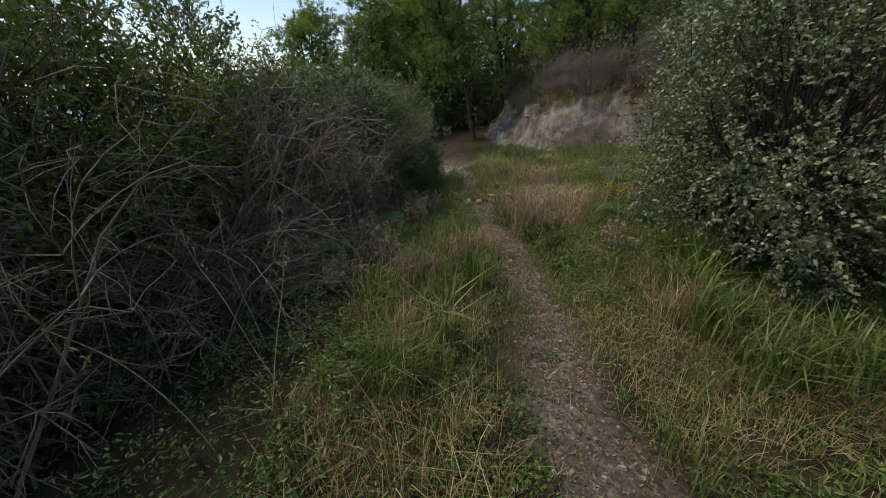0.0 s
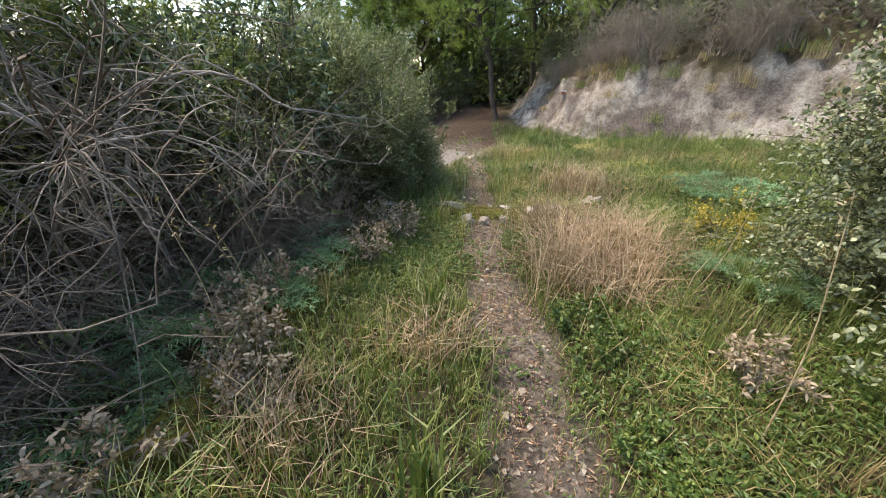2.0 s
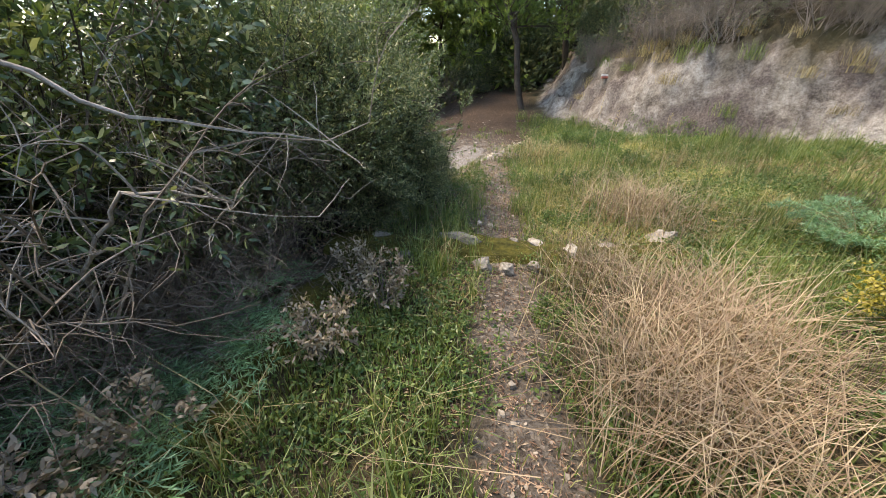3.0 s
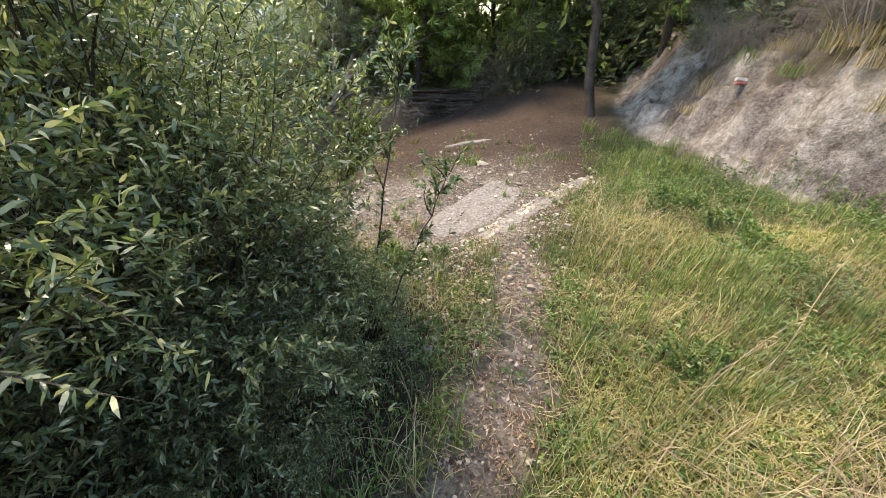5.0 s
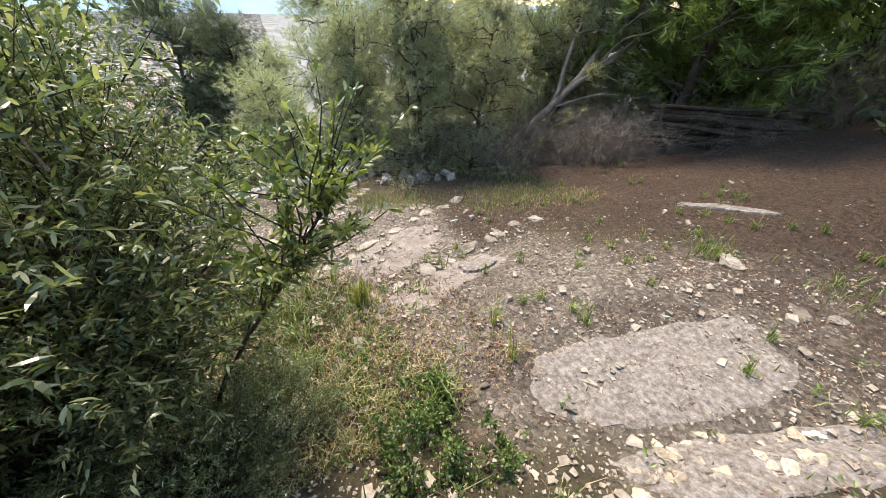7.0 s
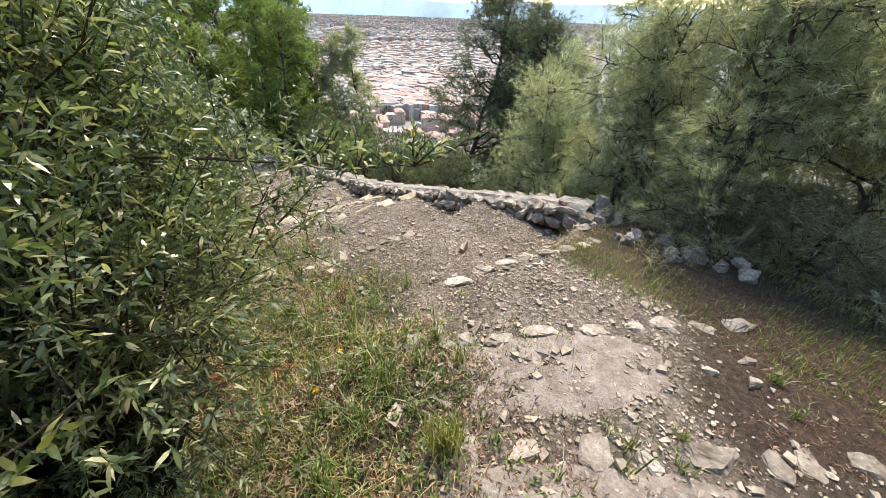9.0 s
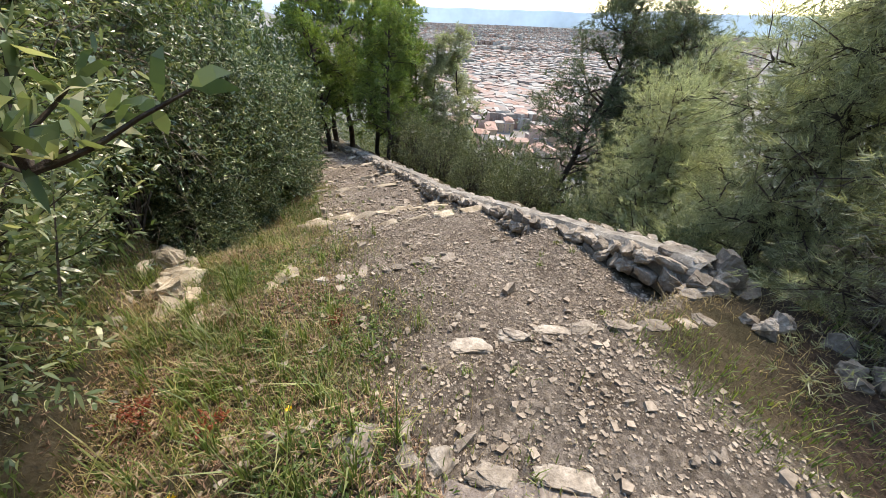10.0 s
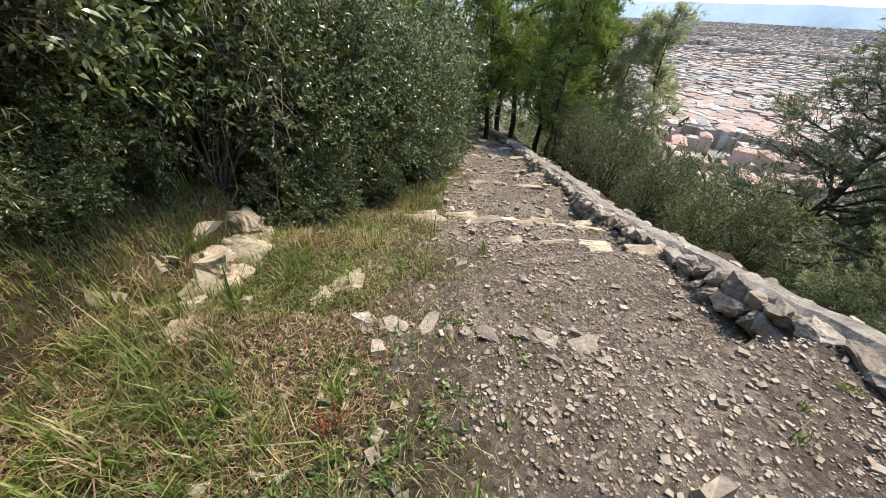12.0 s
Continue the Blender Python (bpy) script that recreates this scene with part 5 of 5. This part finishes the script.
def stalk(x, y, height, lean, seed):
    rng = np.random.default_rng(seed)
    tip = [lean[0], lean[1], height]
    ob = tagged(new("dry_stalk"), "tall thin pale dry stalk standing in the grass", "plant", "dry stalks")
    part("stem", mesh_of("stem", *tube_arrays([(arched([0, 0, -0.03], tip, rng, 0.08, 9, 0.03), np.linspace(0.004, 0.0015, 9))], 5), GRASS_STALK), ob)
    at = np.array(tip) * rng.uniform(0.75, 1.0, (14, 1))
    part("seed_head", mesh_of("seed_head", *leaf_arrays(at, rng.normal(size=(14, 3)) + [0, 0, 1.0], 0.035, 0.008, rng), GRASS_DRY), ob)
    return stand(ob, x, y, 0, 1, 0)


GRASS_STALK = solid_material("dry_stem", [(0.3, (0.3, 0.22, 0.12)), (0.7, (0.5, 0.41, 0.26))], 12.0)
for k, (x, y, hgt, lean) in enumerate([(-0.8, 3.6, 1.0, (-0.25, 0.1)), (-0.85, 3.9, 0.9, (0.1, -0.3)), (-0.9, 4.3, 1.1, (-0.2, -0.2)), (-1.1, 1.8, 1.0, (-0.4, 0.1)), (-1.2, 1.3, 0.9, (-0.3, -0.2)), (-1.0, 1.5, 1.0, (0.2, 0.2)), (1.75, 3.3, 1.15, (-0.1, 0.1)), (2.0, 4.4, 0.9, (0.1, -0.1)), (1.9, 8.2, 0.9, (0.1, 0.2)), (2.1, 9.4, 1.0, (0.0, 0.1)), (2.4, 7.6, 0.9, (-0.1, 0.1)), (1.5, 7.9, 0.8, (0.15, 0.0)), (-1.35, 2.2, 1.1, (-0.3, 0.3)), (-0.6, 2.6, 0.8, (0.2, -0.1))]):
    stalk(x, y, hgt, lean, 200 + k)

yellow = stand(make_shrub("yellow_herb", (0.28, 0.28, 0.45), 14, 8, 12, (0.03, 0.014), leaf_material("yellow_leaf", [(0.0, (0.3, 0.26, 0.04)), (1.0, (0.5, 0.4, 0.08))]), STEM, 73, "yellowing leafy herb in the grass below the cliff", "plant", low=0.1, twig_len=0.15), 2.75, 5.3)
green_herb = stand(make_shrub("green_herb", (0.3, 0.3, 0.28), 16, 8, 12, (0.035, 0.02), WEED, STEM, 74, "dark green leafy herb beside the trail", "plant", low=0.05, twig_len=0.12, group="leafy herbs"), 1.2, 4.0)
for k, (x, y, sc) in enumerate([(1.25, 3.2, 0.7), (0.95, 5.4, 0.6), (1.15, 7.0, 0.6), (-0.45, 9.05, 0.8), (-0.3, 9.3, 0.7), (-0.75, 9.25, 0.7), (-2.9, 7.6, 0.5), (-3.5, 7.2, 0.5), (1.6, 8.3, 0.8), (2.3, 9.9, 1.0), (2.0, 10.5, 0.9)]):
    again(green_herb, x, y, 80 * k, sc)
red = stand(make_shrub("red_herb", (0.12, 0.12, 0.22), 8, 5, 8, (0.03, 0.008), RED_LEAF, STEM, 75, "small reddish herb on the verge", "plant", low=0.1, twig_len=0.1, group="reddish herbs"), -2.3, 7.95)
again(red, -2.1, 7.55, 40, 1.1)
again(red, -3.3, 8.0, 140, 0.8)


def flower(x, y, seed):
    rng = np.random.default_rng(seed)
    ob = tagged(new("yellow_flower"), "small bright yellow flower on a thin stem", "flower", "yellow flowers")
    part("stem", mesh_of("stem", *tube_arrays([(arched([0, 0, 0], [0.02, 0.01, 0.16], rng, 0.1, 5, 0), np.full(5, 0.0015))], 4), STEM), ob)
    a = np.arange(14) * 2 * np.pi / 14
    part("petal_ring", mesh_of("petal_ring", *leaf_arrays(np.tile([[0.02, 0.01, 0.16]], (14, 1)), np.stack([np.cos(a), np.sin(a), 0.25 + 0 * a], -1), 0.022, 0.009, rng), FLOWER), ob)
    return stand(ob, x, y, 0, 1, 0)


def waymark(x, y, turn):
    """A small flat stone painted as a trail sign: a white band over a red one."""
    ob = tagged(new("trail_mark"), "small flat stone painted white over red on the cliff", "trail sign")
    for nm, z0, mat, lab in (("white_band", 0.032, solid_material("white_paint", [(0.3, (0.4, 0.38, 0.36)), (0.7, (0.6, 0.58, 0.55))], 9.0), "worn white paint"), ("red_band", -0.012, solid_material("red_paint", [(0.3, (0.3, 0.08, 0.06)), (0.7, (0.45, 0.17, 0.13))], 9.0), "worn red paint")):
        bm = bmesh.new()
        bmesh.ops.create_cube(bm, size=1.0)
        bmesh.ops.scale(bm, vec=(0.2, 0.035, 0.045), verts=bm.verts)
        bmesh.ops.bevel(bm, geom=list(bm.edges), offset=0.008, segments=2, affect="EDGES")
        for v in bm.verts:
            v.co += Vector((0.03 * v.co.z / 0.065, 0, z0 + 0.006 * noise.noise(v.co * 20)))
        me = bpy.data.meshes.new(nm)
        bm.to_mesh(me)
        bm.free()
        me.materials.append(mat)
        part(nm, me, ob, lab)
    ob.matrix_basis = pose(x, y, float(land(x, y)) + 0.03, -20, 0, turn)
    return ob


waymark(2.93, 12.64, 20)

for k, (x, y) in enumerate([(-1.88, 7.95), (-2.6, 8.3), (2.4, 6.6), (-2.0, 8.5)]):
    flower(x, y, 300 + k)


def leafy_bough(name, line, shoots, seed, label, leaf=(0.06, 0.016), shoot_len=0.28, thick=0.011, leaves=30, leaf_mat=OLIVE_LEAF):
    """A bare bough with upright leafy shoots, in place."""
    rng = np.random.default_rng(seed)
    ob = tagged(new(name), label, "branch")
    pts = np.array(line, float)
    k = np.linspace(0, len(pts) - 1, 14)
    p = np.stack([np.interp(k, np.arange(len(pts)), pts[:, i]) for i in range(3)], -1) + rng.normal(size=(14, 3)) * 0.006
    o = p[0].copy()
    ob.matrix_basis = Matrix.Translation(o)
    p = p - o
    stem = part("bough", mesh_of("bough", *tube_arrays([(p, np.linspace(thick, thick * 0.3, 14))], 6), BARK), ob)
    for _ in range(shoots):
        q = p[rng.integers(4, 14)]
        w = unit(np.array([rng.normal() * 0.55, rng.normal() * 0.55, rng.uniform(0.15, 0.85)]) + 0.4 * unit(p[-1] - p[0]))
        e = q + w * shoot_len * rng.uniform(0.5, 1.3)
        shoot = part("shoot", mesh_of("shoot", *tube_arrays([(arched(q, e, rng, 0.1, 5, 0), np.linspace(0.004, 0.0015, 5))], 5), BARK), ob)
        f = rng.uniform(0.15, 1.05, (leaves, 1))
        part("leaf_spray", mesh_of("leaf_spray", *leaf_arrays(q + (e - q) * f, w * 0.8 + rng.normal(size=(leaves, 3)) * 0.6, leaf[0], leaf[1], rng), leaf_mat), shoot)
    return ob


leafy_bough("olive_branch", [(-1.85, 8.2, 0.78), (-1.97, 8.5, 0.745), (-2.02, 8.8, 0.75), (-2.06, 9.08, 0.76)], 26, 81, "thin evergreen branch with leafy shoots reaching over the steps", leaf=(0.045, 0.013), shoot_len=0.16, thick=0.006, leaves=18)
leafy_bough("evergreen_sapling", [(-1.15, 8.3, -0.18), (-1.0, 8.5, 0.25), (-0.8, 8.75, 0.7), (-0.78, 8.85, 0.85), (-0.83, 8.95, 0.95)], 60, 82, "thin evergreen sapling with a bent stem beside the path", leaf=(0.045, 0.013), shoot_len=0.34, thick=0.011, leaf_mat=YOUNG_LEAF)
leafy_bough("evergreen_sapling", [(-0.3, 7.95, 0.0), (-0.27, 8.1, 0.6), (-0.24, 8.3, 1.3), (-0.22, 8.35, 1.5)], 22, 83, "upright slender evergreen sapling beside the trail", leaf=(0.04, 0.011), shoot_len=0.16, thick=0.007)
leafy_bough("evergreen_sapling", [(-0.2, 7.75, 0.0), (0.0, 7.85, 0.6), (0.1, 7.95, 0.95), (0.15, 8.0, 1.1)], 16, 84, "slanting slender evergreen shoot beside the trail", leaf=(0.04, 0.011), shoot_len=0.14, thick=0.006)

# ---- woods on the slopes ----


def woods(name, count, box, keep, size, mat, seed, label):
    """Far woods: rounded crowns of leaf clumps that hide the slope."""
    rng = np.random.default_rng(seed)
    x, y = rng.uniform(box[0], box[1], count), rng.uniform(box[2], box[3], count)
    ok = keep(x, y)
    x, y = x[ok], y[ok]
    n, k = len(x), 60
    d = unit(rng.normal(size=(n, k, 3)))
    r = size * rng.uniform(0.6, 1.4, (n, 1, 1)) * rng.uniform(0.5, 1.05, (n, k, 1))
    c = np.stack([x, y, land(x, y) + size * 0.7], -1)[:, None] + d * r * [1, 1, 1.2]
    way = (d + rng.normal(size=(n, k, 3)) * 0.5 + [0, 0, 0.4]).reshape(-1, 3)
    at = np.repeat(c.reshape(-1, 3), 5, 0) + rng.normal(size=(n * k * 5, 3)) * size * 0.14
    way = np.repeat(way, 5, 0) + rng.normal(size=(n * k * 5, 3)) * 0.5
    return tagged(new(name, mesh_of(name, *leaf_arrays(at, way, size * 0.2, size * 0.075, rng, simple=True), mat)), label, "woods", kind="stuff")


def below_wall(x, y):
    u = x * SIDE.x + y * SIDE.y
    return (u > 15.5) & (land(x, y) > -70)


woods("slope_woods", 700, (-70, -8, -45, 60), below_wall, 1.7, SLOPE_LEAF, 61, "green scrub covering the slope below the wall")
woods("near_scrub", 260, (-22, -5, -12, 22), lambda x, y: (x * SIDE.x + y * SIDE.y > 12.5) & (x * SIDE.x + y * SIDE.y < 18), 0.8, SLOPE_LEAF, 62, "dull green scrub on the slope below the wall")
woods("wood_edge", 240, (-12, 6, 17.5, 26), lambda x, y: land(x, y) > -8, 1.1, SLOPE_LEAF, 65, "dark pine undergrowth behind the brush pile")
woods("hill_woods", 560, (-14, 30, 19, 48), lambda x, y: land(x, y) > -6, 1.9, PINE_NEEDLE, 63, "pine woods on the hill beyond the terrace")
woods("hill_scrub", 240, (3.0, 18, 2, 22), lambda x, y: x > toe(y) + 1.9, 0.75, DRY_SCRUB, 64, "dry grey-brown scrub on the hill above the cliff")
woods("hill_bushes", 260, (3.0, 18, 2, 22), lambda x, y: x > toe(y) + 1.8 + 0.8 * fbm(x, y, 0.9, 2, 3.0), 0.8, SLOPE_LEAF, 67, "dull green bushes on the hill above the cliff")

# ---- brush pile ----
pile = tagged(new("brush_pile"), "dark stacked pile of thin logs and brush under the pine", "log pile")
rp = np.random.default_rng(8)
for k in range(18):
    a = np.array([-2.85 + rp.normal() * 0.12, 15.0 + rp.normal() * 0.15, -0.36 + 0.036 * k])
    b = np.array([-1.4 + rp.normal() * 0.12, 16.5 + rp.normal() * 0.15, a[2] + 0.02 + rp.normal() * 0.03])
    part("log", mesh_of("log", *tube_arrays([(bent(a, b, rp, 0.03, 6), np.full(6, rp.uniform(0.025, 0.05)))], 7), BARK, True), pile)

# bare trunks that lean up the slope through the grey pine
for line, r0 in (([(-4.3, 12.6, -1.3), (-4.22, 13.05, -0.6), (-4.04, 13.92, 0.17), (-4.26, 15.34, 1.07), (-4.44, 17.16, 2.24)], 0.085), ([(-4.1, 13.4, -0.6), (-4.03, 14.09, 0.29), (-3.98, 15.65, 0.99), (-3.86, 17.82, 2.09)], 0.065), ([(-4.1, 13.6, -0.5), (-4.11, 13.97, 0.29), (-4.51, 14.68, 1.15), (-4.88, 15.36, 1.83)], 0.05)):
    lean = tagged(new("leaning_tree"), "bare grey-brown trunk leaning low under the grey pine", "tree trunk", "leaning trunks")
    pts = np.array(line)
    kf = np.linspace(0, len(pts) - 1, 16)
    sp = np.stack([np.interp(kf, np.arange(len(pts)), pts[:, c]) for c in range(3)], -1) + rp.normal(size=(16, 3)) * 0.015
    part("trunk", mesh_of("trunk", *tube_arrays([(sp, np.linspace(r0, r0 * 0.45, 16))], 9), DEAD_TWIG, True), lean)
    for _ in range(7):
        q = sp[rp.integers(4, 15)]
        e = q + np.array([rp.normal() * 0.7, rp.normal() * 0.5 + 0.3, rp.uniform(-0.2, 0.9)])
        part("branch", mesh_of("branch", *tube_arrays([(arched(q, e, rp, 0.12, 8, 0.05), np.linspace(0.02, 0.004, 8))], 5), DEAD_TWIG), lean)
for k, (x, y, sc) in enumerate([(-3.7, 14.3, 0.75), (-3.0, 15.0, 0.7), (-4.0, 13.5, 0.7), (-2.4, 15.9, 0.7), (-2.9, 14.2, 0.5), (-1.7, 16.4, 0.5)]):
    again(dead_b, x, y, 63 * k, sc, label="dry brown brush under the pine")

# ---- the town on the plain ----
rt = np.random.default_rng(77)


def unit_box(name, mat):
    v = [(x, y, z) for z in (0, 1) for y in (-0.5, 0.5) for x in (-0.5, 0.5)]
    return mesh_of(name, v, [[0, 2, 3, 1], [4, 5, 7, 6], [0, 1, 5, 4], [2, 6, 7, 3], [0, 4, 6, 2], [1, 3, 7, 5]], mat)


def gable(name, mat):
    v = [(-0.54, -0.54, 0), (0.54, -0.54, 0), (0.54, 0.54, 0), (-0.54, 0.54, 0), (-0.4, 0, 1), (0.4, 0, 1)]
    return mesh_of(name, v, [[0, 1, 5], [0, 5, 4], [2, 3, 4], [2, 4, 5], [1, 2, 5], [3, 0, 4], [0, 2, 1], [0, 3, 2]], mat)


tones = [PLASTER, solid_material("ochre_plaster", [(0.3, (0.36, 0.27, 0.18)), (0.7, (0.44, 0.36, 0.27))], 0.05, fine=0.6, bump=0.1), solid_material("rose_plaster", [(0.3, (0.36, 0.25, 0.21)), (0.7, (0.44, 0.34, 0.3))], 0.05, fine=0.6, bump=0.1)]
WALLS, GABLE, PANE = [unit_box("wall", m) for m in tones], gable("roof", ROOF), unit_box("window", WINDOW)
FLAT = unit_box("flat_roof", solid_material("grey_roof", [(0.3, (0.26, 0.24, 0.22)), (0.7, (0.4, 0.38, 0.35))], 0.05, fine=0.6, bump=0.1))
PLAIN = -105.0
made = 0
while made < 300:
    dist, yaw = 260 + 420 * rt.uniform() ** 0.8, radians(rt.uniform(92, 128))
    x, y = -3 - math.sin(yaw) * dist, 9 + math.cos(yaw) * dist
    made += 1
    w, dd, h = rt.uniform(12, 26), rt.uniform(9, 15), rt.choice([7.0, 10.0, 13.0, 16.5])
    house = tagged(new("house"), "pale plastered town house on the plain below the hill", "house", "houses of the town")
    house.matrix_basis = pose(x, y, max(float(land(x, y)), PLAIN) - 0.5, 0, 0, rt.choice([20, 48, 110]) + rt.uniform(-10, 10))
    wl = part("wall", WALLS[rt.integers(3)], house)
    wl.matrix_basis = Matrix.Diagonal((w, dd, h, 1))
    if rt.uniform() < 0.6:
        r = part("roof", GABLE, house, "terracotta tiled roof")
        r.matrix_basis = Matrix.Translation((0, 0, h)) @ Matrix.Diagonal((w, dd, 1.9, 1))
    else:
        r = part("roof", FLAT, house, "flat grey roof with parapet")
        r.matrix_basis = Matrix.Translation((0, 0, h)) @ Matrix.Diagonal((w + 0.5, dd + 0.5, 0.7, 1))
    if made < 70:
        for fl in range(int(h // 3)):
            for c in range(3):
                for side in (-1, 1):
                    p = part("window", PANE, house)
                    p.matrix_basis = Matrix.Translation(((c - 1) * w / 3.4, side * dd / 2, 1.2 + fl * 3)) @ Matrix.Diagonal((1.3, 0.14, 1.6, 1))

n = 42000
dist = 420 * np.exp(rt.uniform(0, 2.4, n))
yaw = np.radians(rt.uniform(80, 150, n))
cx, cy = -3 - np.sin(yaw) * dist, 9 + np.cos(yaw) * dist
keep = fbm(cx, cy, 0.004, 3, 1.0) > -0.45
cx, cy = cx[keep], cy[keep]
n = len(cx)
box = np.array([(x, y, z) for z in (0, 1) for y in (-0.5, 0.5) for x in (-0.5, 0.5)])
dims = np.stack([rt.uniform(8, 24, n), rt.uniform(8, 16, n), rt.uniform(6, 17, n)], -1)
a = np.radians(rt.choice([20, 48, 75], n) + rt.normal(size=n) * 10)
v = box[None] * dims[:, None]
v = np.stack([v[..., 0] * np.cos(a)[:, None] - v[..., 1] * np.sin(a)[:, None] + cx[:, None], v[..., 0] * np.sin(a)[:, None] + v[..., 1] * np.cos(a)[:, None] + cy[:, None], v[..., 2] + PLAIN], -1)
q = np.array([[4, 5, 7, 6], [0, 1, 5, 4], [2, 6, 7, 3], [0, 4, 6, 2], [1, 3, 7, 5]])
FAR = leaf_material("far_houses", [(0.0, (0.28, 0.165, 0.125)), (0.2, (0.31, 0.28, 0.25)), (0.4, (0.2, 0.195, 0.19)), (0.6, (0.3, 0.19, 0.15)), (0.8, (0.31, 0.29, 0.275)), (1.0, (0.42, 0.4, 0.38))], 0.9, 0.0, 0.002)
tagged(new("far_town", mesh_of("far_town", v.reshape(-1, 3), (np.arange(n)[:, None, None] * 8 + q[None]).reshape(-1, 4), FAR)), "hazy pale town spread over the plain", "town", kind="stuff")

woods("town_trees", 420, (-900, -250, -420, 120), lambda x, y: fbm(x, y, 0.012, 2, 3.0) > 0.15, 7.0, DARK_LEAF, 66, "dark tree clumps among the houses of the town")

# hills that close the plain; the haze over them is only their pale colour
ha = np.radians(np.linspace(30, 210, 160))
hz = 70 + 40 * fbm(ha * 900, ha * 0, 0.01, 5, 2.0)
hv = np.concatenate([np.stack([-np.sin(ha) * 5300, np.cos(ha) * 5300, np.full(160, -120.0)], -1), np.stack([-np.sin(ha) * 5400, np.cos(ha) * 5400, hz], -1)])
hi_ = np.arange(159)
tagged(new("backdrop", mesh_of("backdrop", hv, np.stack([hi_, hi_ + 1, hi_ + 161, hi_ + 160], -1), HILL)), "hills beyond the plain, coloured pale blue to stand for haze", "hills", kind="structure")
